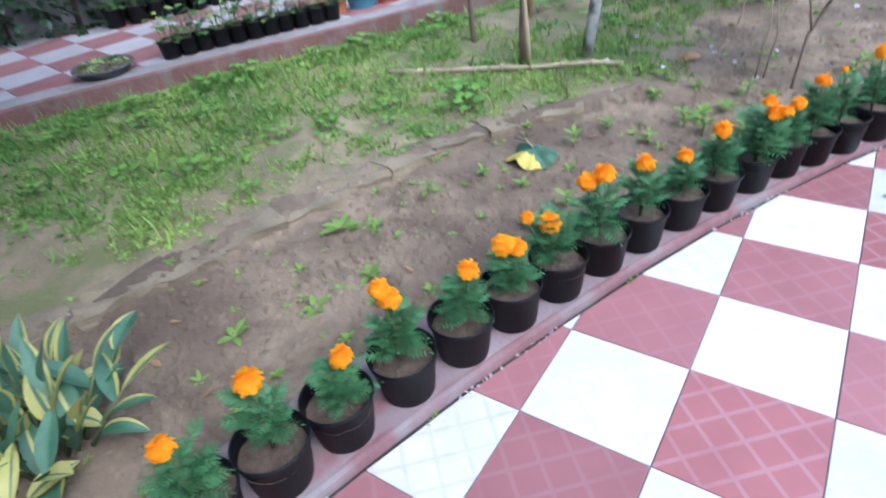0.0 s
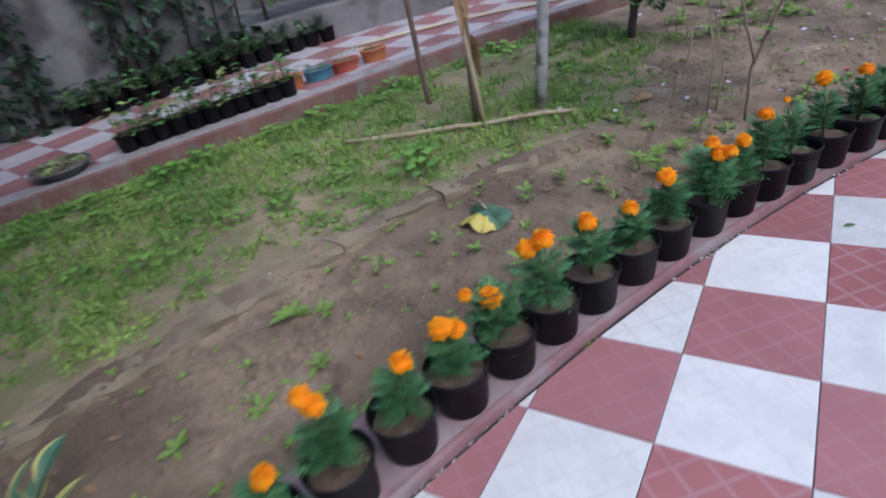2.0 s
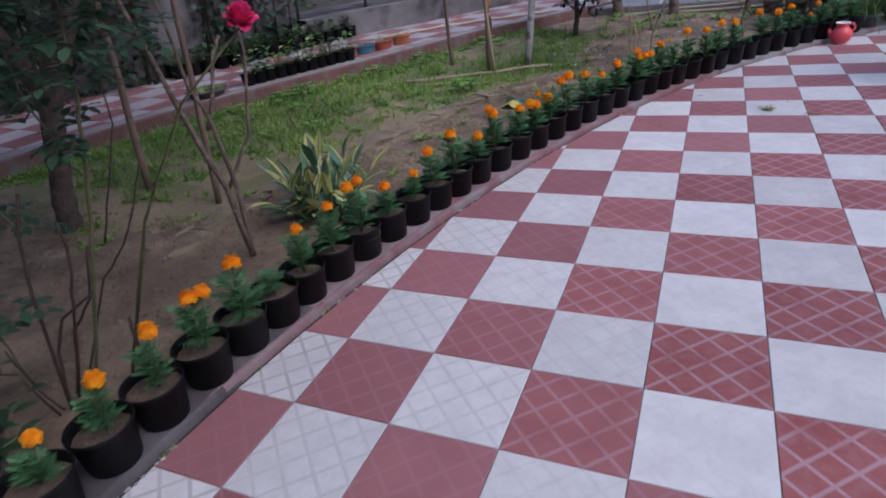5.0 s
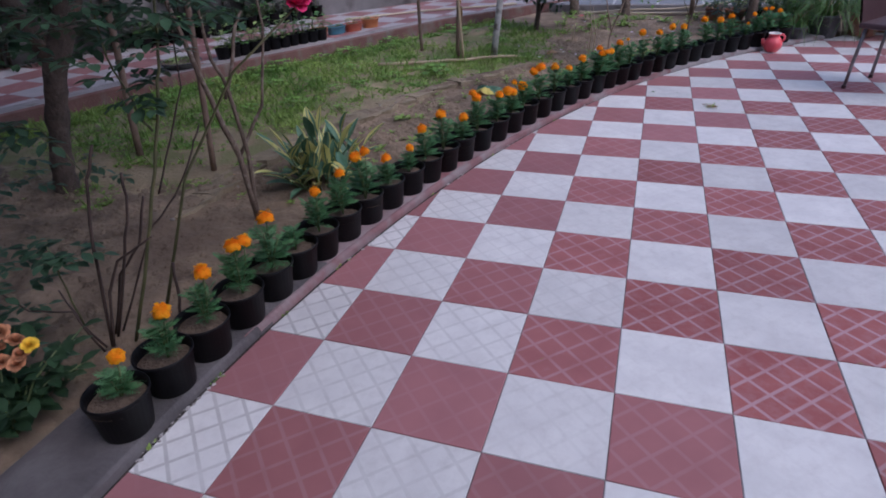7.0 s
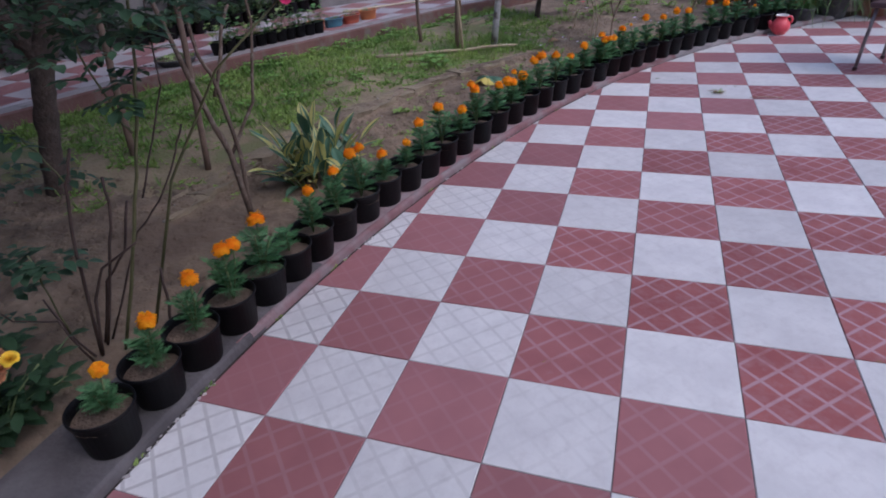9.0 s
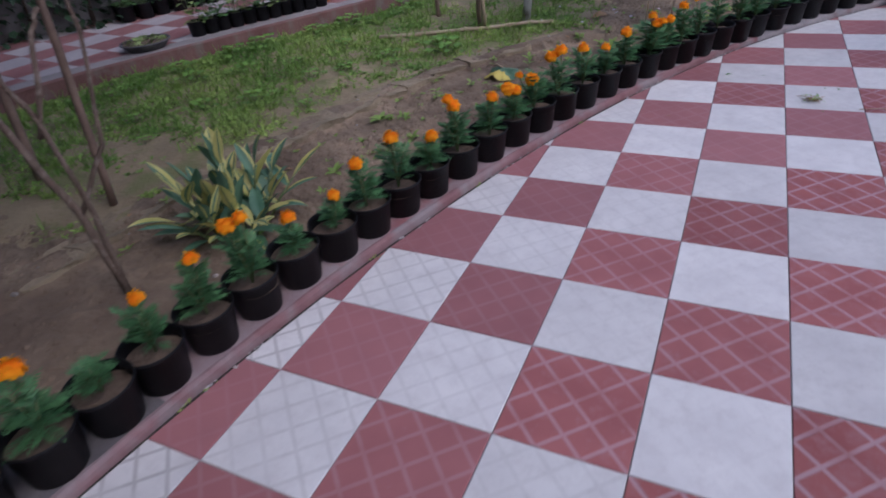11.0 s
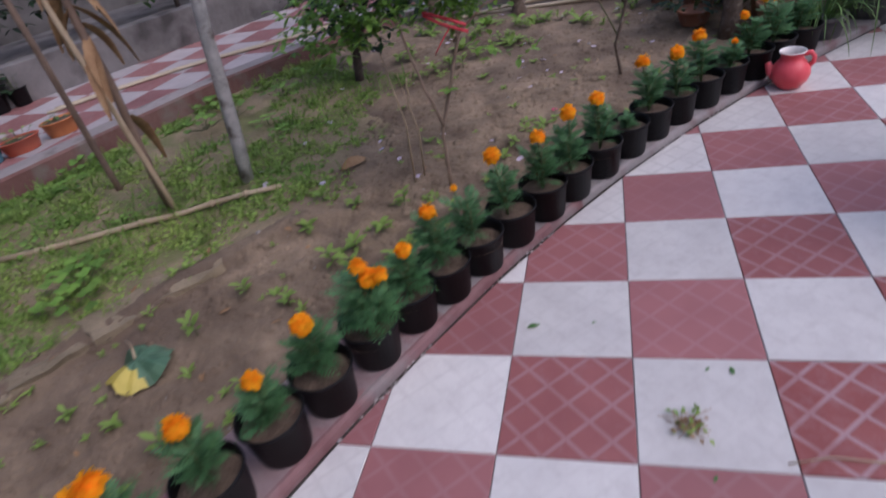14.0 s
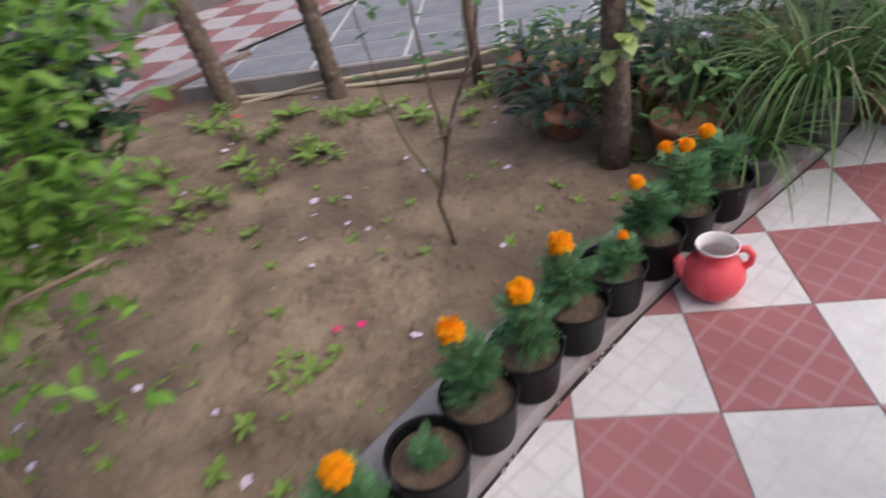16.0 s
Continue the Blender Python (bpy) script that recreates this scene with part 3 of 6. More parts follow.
COUNT = {0: "no open bloom", 1: "one orange bloom", 2: "two orange blooms", 3: "three orange blooms"}


def marigold_pots():
    q = random.Random(8)
    for k, y in enumerate(POT_Y):
        x, py = kerb_point(y, float(np.interp(y, (-0.4, 0.3), (0.04, 0.02))))
        blooms = [(bx - 0.012, by + 0.004, bz + 0.006, bs) for bx, by, bz, bs in BLOOMS.get(k, [])]
        size = SMALL.get(k, BUSHY.get(k, 1.0))
        look_of = "small young marigold" if size < 0.9 else ("bushy marigold" if size > 1.2 else "leafy marigold")
        t = thing("potted_marigold", pose(x, py + float(np.interp(y, (2.8, 3.05, 3.6, 3.9), (0, -0.03, -0.03, -0.008))), KERB_TOP + 0.001), f"{look_of}, {COUNT[len(blooms)]}, in a black plastic pot", "potted plant", "marigold pots along the kerb")
        part("pot", pot_mesh, None, t, "dusty black plastic nursery pot", pose(0, 0, 0, q.uniform(-1.2, 1.2), q.uniform(-1.2, 1.2), q.uniform(0, 360)))
        part("soil", soil_mesh, None, t, "", pose(0, 0, q.uniform(-0.007, 0.006), 0, 0, q.uniform(0, 360)))
        lean = Vector((0, 0))
        if blooms:
            lean = Vector((sum(b[0] for b in blooms), sum(b[1] for b in blooms))) / len(blooms)
        top = (max(b[2] for b in blooms) - 0.03 - 0.098) if blooms else 0.1
        sz = max(0.55, min(1.25, (top - 0.015) / 0.125)) if blooms else size
        f = part("foliage", foliage_meshes[k % 7], None, t, "", pose(lean.x * 0.35, lean.y * 0.35, 0.093, 0, 0, q.uniform(0, 360)))
        f.scale = (size * 1.12, size * 1.12, sz * min(0.93, 0.5 + 0.5 * size))
        for bx, by, bz, bs in blooms:
            z = bz - KERB_TOP - 0.004
            part("stem", Geo().tube([(lean.x * 0.3, lean.y * 0.3, 0.093), (bx * 0.75 + 0.004, by * 0.75, 0.093 + (z - 0.093) * 0.6), (bx, by, z - 0.006)], [0.003, 0.0028, 0.0026], 6), M["stem"], t)
            fl = part("flower", flower_meshes[q.randrange(4)], None, t, "ruffled orange double bloom", pose(bx, by, z, q.uniform(-22, 22), q.uniform(-22, 22), q.uniform(0, 360)))
            fl.scale = (bs, bs, bs * 1.15)


marigold_pots()

# ---- garden plants ----
M["weed"] = material("weed_leaf", (0.12, 0.25, 0.04), (0.31, 0.41, 0.095), 2.2, 0.65, 0.15, 60, island=0.4, leafy=0.25)
M["leaf"] = material("green_leaf", (0.065, 0.16, 0.045), (0.13, 0.26, 0.075), 9, 0.5, 0.2, 60, island=0.3, leafy=0.25)
M["lime_leaf"] = material("lime_leaf", (0.12, 0.27, 0.04), (0.25, 0.43, 0.08), 9, 0.5, 0.2, 60, island=0.35, leafy=0.3)
M["dark_leaf"] = material("dark_leaf", (0.02, 0.05, 0.022), (0.045, 0.085, 0.04), 9, 0.42, 0.2, 60, island=0.3, leafy=0.15)
M["rose_leaf"] = material("rose_leaf", (0.03, 0.07, 0.04), (0.06, 0.115, 0.06), 12, 0.45, 0.2, 60, island=0.3, leafy=0.18)
M["grass"] = material("long_grass", (0.06, 0.14, 0.03), (0.13, 0.22, 0.06), 9, 0.5, 0.1, 60, island=0.4, leafy=0.2)
M["dry"] = material("dry_leaf", (0.22, 0.12, 0.055), (0.36, 0.23, 0.12), 14, 0.8, 0.4, 60, island=0.3)
M["cream"] = material("cream_leaf", (0.42, 0.42, 0.11), (0.62, 0.57, 0.22), 12, 0.5, 0.2, 60, island=0.2, leafy=0.2)
M["yellowing"] = material("yellowing_leaf", (0.4, 0.34, 0.06), (0.58, 0.47, 0.1), 14, 0.5, 0.2, 60)
M["vgreen"] = material("bluish_leaf", (0.06, 0.145, 0.085), (0.13, 0.24, 0.15), 12, 0.5, 0.2, 60, island=0.25, leafy=0.2)
M["bark"] = material("grey_brown_bark", (0.1, 0.07, 0.05), (0.2, 0.15, 0.115), 18, 0.9, 0.9, 70, spots=(30, (0.27, 0.22, 0.18), 0.55, 0.7))
M["dark_bark"] = material("dark_bark", (0.05, 0.037, 0.03), (0.12, 0.088, 0.07), 16, 0.9, 1.0, 60, spots=(26, (0.13, 0.1, 0.08), 0.56, 0.7))
M["cane"] = material("green_cane", (0.08, 0.085, 0.035), (0.14, 0.14, 0.06), 14, 0.6, 0.3)
M["brown_cane"] = material("brown_cane", (0.045, 0.03, 0.025), (0.09, 0.06, 0.048), 14, 0.75, 0.4)
M["pole"] = material("weathered_pole", (0.15, 0.1, 0.075), (0.25, 0.175, 0.13), 10, 0.8, 0.4)
M["bamboo"] = material("dry_bamboo", (0.36, 0.27, 0.17), (0.5, 0.4, 0.28), 9, 0.6, 0.2)
M["whitebark"] = material("pale_grey_bark", (0.32, 0.31, 0.3), (0.58, 0.56, 0.54), 14, 0.85, 0.7, 50, spots=(11, (0.14, 0.12, 0.1), 0.55, 0.68))
M["pink"] = material("pink_petal", (0.72, 0.03, 0.16), (0.85, 0.07, 0.25), 30, 0.55, 0.1, island=0.2, leafy=0.2)
M["lilac"] = material("pale_lilac_petal", (0.6, 0.5, 0.62), (0.78, 0.7, 0.78), 30, 0.6, 0.1, island=0.15)
M["rust"] = material("rusty_petal", (0.4, 0.16, 0.07), (0.55, 0.28, 0.15), 30, 0.7, 0.2, island=0.3)
M["yellow"] = material("yellow_petal", (0.8, 0.5, 0.02), (0.9, 0.65, 0.05), 30, 0.6, 0.1, island=0.15)
M["red"] = material("red_cloth", (0.55, 0.03, 0.045), (0.68, 0.09, 0.11), 14, 0.8, 0.2)
M["stone"] = material("grey_stone", (0.2, 0.18, 0.16), (0.36, 0.33, 0.3), 20, 0.9, 0.5, random_value=0.3)


def gz(x, y):
    return ground_z(x, y)


def leaf(g, p, d, length, width, slot=0, bend=0.5, seg=3):
    """An oval leaf with its upper face turned to the sky."""
    d = Vector(d).normalized()
    side = Vector((-d.y, d.x, 0))
    if side.length < 1e-3:
        side = Vector((1, 0, 0))
    up = side.normalized().cross(d)
    up = up if up.z >= 0 else -up
    g.blade(p, d, up, length, width, bend, seg, slot, 0.22, (0.12, 0.85, 1.0, 0.7, 0.05))


def rosette(q, n, length, width, rise=(0.2, 0.9), slot=0, g=None, at=(0, 0, 0)):
    g = g or Geo()
    a0 = q.random() * 6
    for k in range(n):
        a = a0 + 2 * math.pi * k / n + q.uniform(-0.35, 0.35)
        ll = length * q.uniform(0.6, 1.15)
        leaf(g, Vector(at) + Vector((math.cos(a), math.sin(a), 0)) * length * 0.1, (math.cos(a), math.sin(a), q.uniform(*rise)), ll, width * ll / length, slot)
    return g


# the weedy lawn between the bed and the path
def lawn():
    q = random.Random(21)
    g = Geo()
    tries = 0
    while tries < 42000:
        tries += 1
        y = q.uniform(0.2, 5.3)
        x = q.uniform(far_x(y) + 0.03, sep_x(y) - 0.02 if y < 3.6 else -0.8)
        p = Vector((x, y, 0))
        clump = noise.noise(p * 6.0)
        bare = 0.42 + 0.6 * noise.noise(p * 1.3) + 0.5 * noise.noise(p * 3.5) + 0.35 * clump
        edge = (sep_x(y) - x) if y < 3.6 else (-0.75 - x) * 1.2
        near_path = x - far_x(y)
        want = bare * 0.9 + min(0.35, edge * 0.6) - 0.25 - max(0, 1.4 - y) * 0.45 - max(0.0, y - 3.3) * 0.3 + (0.25 if near_path < 0.25 else 0)
        if q.random() > want * 1.9:
            continue
        n = q.choice((4, 5, 6))
        s = q.uniform(0.01, 0.024) * (1.35 if near_path < 0.3 else 1.0) * (0.95 + 0.5 * max(-0.5, clump))
        rosette(q, n, s, s * 0.55, (0.1, 1.1), 0, g, (x, y, gz(x, y) - 0.002))
        if q.random() < 0.08:
            for k in range(4):
                a = q.random() * 6.3
                g.blade((x, y, gz(x, y)), (math.cos(a) * 0.5, math.sin(a) * 0.5, 1), (math.cos(a), math.sin(a), 0.2), q.uniform(0.04, 0.09), 0.004, 0.6, 3, 0, 0.1, (0.8, 1, 0.7, 0.05))
    return tagged(part("lawn_weeds", g, M["weed"]), "low patchy green weeds covering the garden soil", "weeds", kind="stuff")


lawn()


def bed_weeds():
    q = random.Random(5)
    one = Geo()
    leaf(one, (0.003, 0, 0), (1, 0, 0.1), 0.048, 0.02, 0, 0.5, 3)
    small = [one.mesh("leaf", M["weed"])]
    two = Geo()
    leaf(two, (0.002, 0, 0), (1, 0, 0.1), 0.052, 0.026, 0, 0.5, 3)
    tall = [two.mesh("leaf", M["weed"])]

    def put(kind, x, y, size=1.0):
        m = pose(x, y, gz(x, y) + 0.001, 0, 0, q.uniform(0, 360)) @ Matrix.Scale(size, 4)
        if kind == "s":
            ob = thing("weed_rosette", m, "", "")
            n, a0 = q.choice((5, 6, 7)), q.uniform(0, 360)
            for k in range(n):
                lf = part("leaf", small[0], None, ob, "", pose(0, 0, 0, 0, -q.uniform(5, 40), a0 + 360 * k / n + q.uniform(-18, 18)))
                lf.scale = (q.uniform(0.6, 1.15), q.uniform(0.8, 1.2), 1)
        else:
            h = q.uniform(0.03, 0.08)
            ob = thing("weed_seedling", m, "", "")
            top = Vector((q.uniform(-0.2, 0.2) * h, q.uniform(-0.2, 0.2) * h, h))
            part("stem", Geo().tube([(0, 0, -0.01), top * 0.5, top], [0.0022, 0.002, 0.0015], 5), M["stem"], ob)
            for k in range(8):
                lf = part("leaf", tall[0], None, ob, "", Matrix.Translation(top * (0.35 + 0.65 * (k // 2) / 3)) @ pose(0, 0, 0, 0, -q.uniform(0, 35), 92 * (k // 2) + 180 * (k % 2) + q.uniform(-20, 20)))
                lf.scale = (q.uniform(0.75, 1.15),) * 3
        tagged(ob, "small flat green weed growing in bare soil" if kind == "s" else "thin green seedling growing in bare soil", "weed", "weeds in the bed")
    for _ in range(190):
        y = q.uniform(0.5, 5.5)
        lo, hi = sep_x(y) if y < 3.6 else -0.9, kerb_point(y, BACK - 0.03).x
        x = q.uniform(min(lo, hi - 0.1), hi)
        put("s", x, y, q.uniform(0.25, 0.85))
    for x, y, s in ((-1.0, 2.75, 1.3), (-0.93, 2.95, 1.2), (-1.22, 2.42, 1.0), (-1.33, 2.2, 1.1), (-0.85, 2.35, 1.2), (-0.9, 2.2, 1.3), (-0.72, 2.55, 0.9), (-0.85, 3.3, 1.3), (-0.62, 3.2, 1.5), (-0.55, 3.3, 1.4), (-0.7, 3.45, 1.1),
                    (-1.05, 2.4, 1.0), (-0.45, 3.1, 1.2), (-0.16, 3.78, 1.1), (-0.13, 3.9, 1.0), (-0.86, 3.5, 1.3), (-0.5, 3.45, 1.2), (-0.58, 3.05, 1.5), (-0.5, 3.0, 1.3), (-0.66, 3.1, 1.2), (-0.42, 3.22, 1.1), (-0.3, 3.4, 0.9), (-0.75, 2.9, 1.0)):
        put("t", x, y, s * 0.7)
    for x, y, s in ((-0.02, 4.07, 1.15), (-0.1, 4.12, 1.0), (-0.06, 4.02, 0.8), (0.03, 4.13, 0.8), (-1.5, 1.9, 1.7), (-1.3, 1.55, 1.2), (-1.25, 1.75, 1.2), (-1.2, 1.2, 1.3), (-1.42, 1.35, 1.2), (-0.6, 5.2, 2.0), (-0.2, 5.6, 2.2), (-0.5, 5.65, 2.4), (-0.9, 5.6, 2.2), (0.1, 5.5, 2.0), (-0.3, 5.25, 2.2)):
        put("s", x, y, s)
    # taller weeds near the terrace and round-leaved ones in the lawn
    for x, y, n in ((-0.35, 5.5, 8), (-0.1, 5.62, 7), (-0.6, 5.45, 6), (-0.95, 5.65, 7), (0.25, 5.4, 5), (-0.7, 4.85, 8), (-0.5, 5.0, 6), (0.45, 5.6, 6), (-0.3, 5.2, 5), (-0.9, 5.1, 6)):
        for _ in range(n):
            put(q.choice("tts"), x + q.gauss(0, 0.07), y + q.gauss(0, 0.06), q.uniform(0.5, 1.15))
    round_leaf = Geo()
    for k in range(9):
        a, r = 2.4 * k, 0.03 + 0.012 * k
        z = 0.07 - 0.004 * k
        p = Vector((r * math.cos(a), r * math.sin(a), z))
        round_leaf.tube([(0, 0, -0.01), p * 0.6, p], [0.0015, 0.0012, 0.001], 4, 1)
        n = 10
        round_leaf.add([p] + [p + Vector((0.025 * math.cos(2 * math.pi * i / n), 0.025 * math.sin(2 * math.pi * i / n), 0.006 * math.sin(i * 2.1))) for i in range(n)], [(0, 1 + i, 1 + (i + 1) % n) for i in range(n)], 0, True)
    me = round_leaf.mesh("nasturtium", [M["lime_leaf"], M["stem"]])
    for x, y, s in ((-1.62, 2.95, 1.2), (-1.55, 2.85, 1.0), (-1.7, 3.05, 0.9), (-3.0, 2.55, 1.1), (-2.9, 2.75, 1.2), (-2.3, 1.9, 0.9), (-2.55, 1.75, 0.8), (-2.75, 3.15, 1.0), (-2.6, 3.4, 1.2), (-1.8, 2.6, .6), (-1.9, 2.75, .7), (-2.05, 2.45, .7), (-2.2, 2.3, .8), (-2.45, 2.5, .6), (-2.1, 3.2, .6),
                    (-2.35, 2.9, .7), (-2.7, 2.3, .8), (-2.95, 2.1, .9), (-3.15, 2.2, 1.0), (-3.2, 1.8, .8), (-2.8, 1.5, .6), (-2.5, 1.3, .5), (-1.95, 1.9, .5), (-2.3, 3.7, .8), (-2.4, 3.9, 1.0), (-1.75, 3.4, .5), (-1.9, 4.3, 1.0), (-1.8, 4.45, 1.1), (-2.0, 4.6, 1.2), (-1.5, 4.3, .8), (-1.35, 4.15, .7), (-1.6, 4.7, 1.0)):
        ob = part("round_leaved_weed", me, None, None, "", pose(x, y, gz(x, y), 0, 0, q.uniform(0, 360)))
        ob.scale = (s, s, s)
        tagged(ob, "bright green round-leaved plant in the lawn", "plant", "round-leaved plants")


bed_weeds()


def litter():
    """Fallen petals, dry leaves and pebbles."""
    q = random.Random(77)
    petal = Geo()
    for k in range(5):
        a = 2 * math.pi * k / 5
        petal.blade((0, 0, 0.004), (math.cos(a), math.sin(a), 0.25), (0, 0, 1), 0.014, 0.013, 0.8, 2, 0, 0.2, (0.4, 1, 0.5))
    pm = petal.mesh("fallen_flower", M["lilac"])
    for _ in range(46):
        y = q.uniform(3.6, 5.85)
        x = q.uniform(max(-1.3, far_x(y) + 0.3), min(0.5, kerb_point(y, BACK).x - 0.05))
        ob = part("fallen_flower", pm, None, None, "", pose(x, y, gz(x, y) + 0.001, q.uniform(-15, 15), q.uniform(-15, 15), q.uniform(0, 360)))
        ob.scale = (q.uniform(0.8, 1.3),) * 3
        tagged(ob, "pale lilac fallen blossom lying on soil", "flower", "fallen blossoms")
    for x, y, mat, words in ((-0.79, 5.69, M["red"], "small red fallen bloom near the terrace"), (0.02, 4.2, M["pink"], "bright pink fallen petal on bare soil"), (0.08, 4.22, M["pink"], "bright pink fallen petal on bare soil")):
        me = pm.copy()
        me.materials[0] = mat
        tagged(part("fallen_flower", me, None, None, "", pose(x, y, gz(x, y) + 0.002, 8, 5, 40) @ Matrix.Scale(1.6 if mat is M["red"] else 1.0, 4)), words, "flower")
    dm = []
    for s in range(4):
        g = Geo()
        leaf(g, (0, 0, 0.006), (1, 0, 0.15), 0.05, 0.024, 0, 0.6 - 0.3 * s, 4)
        dm.append(g.mesh("dry_leaf", M["dry"]))
    for _ in range(60):
        y = q.uniform(0.6, 5.8)
        x = q.uniform(max(-2.0, far_x(y) + 0.2), kerb_point(y, BACK).x - 0.03)
        ob = part("dry_leaf", q.choice(dm), None, None, "", pose(x, y, gz(x, y), q.uniform(-20, 20), q.uniform(-10, 10), q.uniform(0, 360)))
        ob.scale = (q.uniform(0.4, 0.9),) * 3
        tagged(ob, "small curled dry brown leaf on the soil", "leaf", "dry leaves")
    sm = []
    for s in range(4):
        bm = bmesh.new()
        bmesh.ops.create_icosphere(bm, subdivisions=2, radius=0.012)
        for v in bm.verts:
            v.co *= 1 + 0.4 * noise.noise(v.co * 60 + Vector((s * 5, 0, 0)))
            v.co.z *= 0.6
        me = bpy.data.meshes.new("pebble")
        bm.to_mesh(me)
        bm.free()
        me.materials.append(M["stone"])
        sm.append(me)
    for k in range(70):
        y = q.uniform(0.2, 5.6)
        x = q.uniform(sep_x(y) - 0.1 if y < 3.6 else -0.9, kerb_point(y, BACK).x - 0.02)
        ob = part("pebble", q.choice(sm), None, None, "", pose(x, y, gz(x, y) + 0.001, 0, 0, q.uniform(0, 360)))
        ob.scale = (q.uniform(0.25, 1.0) ** 1.5,) * 3
        tagged(ob, "small grey pebble lying on bare soil", "pebble", "pebbles")
    # a large curled dry leaf
    g = Geo()
    leaf(g, (0, 0, 0.01), (1, 0, 0.3), 0.15, 0.06, 0, 0.9, 6)
    tagged(part("fallen_dry_leaf", g, M["dry"], None, "", pose(-0.86, 3.72, gz(-0.86, 3.72), 20, 0, 55)), "large curled brown dry leaf on soil", "leaf")
    # the yellowing gourd leaf with its stalk
    g = Geo()
    n = 30
    rings = [[(0, 0, 0.04)] * n]
    for f in (0.35, 0.7, 1.0):
        ring = []
        for i in range(n):
            a = 2 * math.pi * i / n
            r = 0.1 * f * (1 + 0.1 * math.sin(5 * a + 0.4) + 0.03 * math.sin(13 * a))
            ring.append((r * math.cos(a), r * math.sin(a), 0.04 - 0.03 * f * f + 0.016 * f * math.sin(3 * a) + 0.006 * f * math.sin(7 * a)))
        rings.append(ring)
    for k in range(3):
        for i in range(n):
            slot = 1 if 0.62 < ((i + (k % 2)) % n) / n < 0.92 and k > 0 else 0
            g.add([rings[k][i], rings[k][(i + 1) % n], rings[k + 1][(i + 1) % n], rings[k + 1][i]], [(0, 1, 2, 3)] if k else [(0, 2, 3)], slot, True)
    g.tube([(0, 0, 0.048), (-0.07, 0.03, 0.05), (-0.16, 0.05, 0.025)], [0.004, 0.004, 0.003], 6, 2)
    tagged(part("gourd_leaf", g, [M["vgreen"], M["yellowing"], M["bamboo"]], None, "", pose(-1.1, 2.6, gz(-1.1, 2.6) + 0.008, 0, -3, -20)), "broad green leaf turning yellow on the bed", "leaf")
    # clods of soil
    g = Geo()
    for _ in range(26000):
        y = q.uniform(-1.2, 5.7)
        lo = -3.2 if y < 0.6 else sep_x(y) + 0.03 if y < 3.6 else -0.9
        hi = kerb_point(y, BACK).x - 0.02
        if lo >= hi:
            continue
        x = q.uniform(lo, hi)
        if noise.noise(Vector((x, y, 4)) * 2.2) < -0.1 and q.random() < 0.7:
            continue
        r = 0.0035 + 0.019 * q.random() ** 3.2
        z = gz(x, y)
        ps = [(x + r * q.uniform(0.7, 1.3), y, z), (x, y + r * q.uniform(0.7, 1.3), z), (x - r * q.uniform(0.7, 1.3), y, z), (x, y - r * q.uniform(0.7, 1.3), z), (x + r * q.uniform(-0.3, 0.3), y, z + r * q.uniform(0.5, 1.0))]
        g.add(ps, [(0, 1, 4), (1, 2, 4), (2, 3, 4), (3, 0, 4)], 0, True)
    tagged(part("soil_clods", g, M["soil"]), "crumbly clods of brown soil on the bed", "soil", kind="stuff")


litter()


def edging_stones():
    """Flat mossy stones along the bed's edge."""
    q = random.Random(12)
    M["moss_stone"] = material("mossy_cement", (0.19, 0.155, 0.1), (0.28, 0.225, 0.15), 9, 0.95, 0.7, 50, random_value=0.15)
    t = thing("bed_edging", pose(0, 0, 0), "low mossy cement edging half buried in soil", "edging", "", "structure")
    for y in np.arange(0.4, 3.1, 0.22):
        x = sep_x(y)
        bm = bmesh.new()
        bmesh.ops.create_cube(bm, size=1)
        bmesh.ops.subdivide_edges(bm, edges=bm.edges[:], cuts=3, use_grid_fill=True)
        for v in bm.verts:
            v.co = Vector((v.co.x * 0.16, v.co.y * 0.24, v.co.z * 0.07))
            w = noise.noise_vector(v.co * 18 + Vector((y * 9, 0, 0)))
            v.co += w * 0.018
        me = bpy.data.meshes.new("edging_stone")
        bm.to_mesh(me)
        bm.free()
        me.materials.append(M["moss_stone"])
        a = math.degrees(math.atan2(sep_x(y + 0.1) - sep_x(y - 0.1), 0.2))
        part("edging_stone", me, None, t, "", pose(x, y, gz(x, y) - 0.034 - 0.01 * q.random(), q.uniform(-4, 4), q.uniform(-5, 5), -a + q.uniform(-6, 6)))


edging_stones()


# ---- sticks, poles and shrubs ----
def wobble(a, b, n, amount, seed):
    a, b = Vector(a), Vector(b)
    return [a.lerp(b, k / n) + amount * noise.noise_vector(Vector((seed, k * 0.7, 0))) * (1 if 0 < k < n else 0) for k in range(n + 1)]


def pole(name, a, b, r, mat, label, category, nodes=False):
    pts = wobble(a, b, 8, 0.012, a[0] * 7)
    g = Geo().tube(pts, [r * (1 - 0.25 * k / 8) for k in range(9)], 10)
    if nodes:
        for k in range(1, 8):
            g.tube([pts[k] - (pts[k + 1] - pts[k]).normalized() * 0.006, pts[k] + (pts[k + 1] - pts[k]).normalized() * 0.006], [r * 1.12, r * 1.12], 10)
    return tagged(part(name, g, mat), label, category)


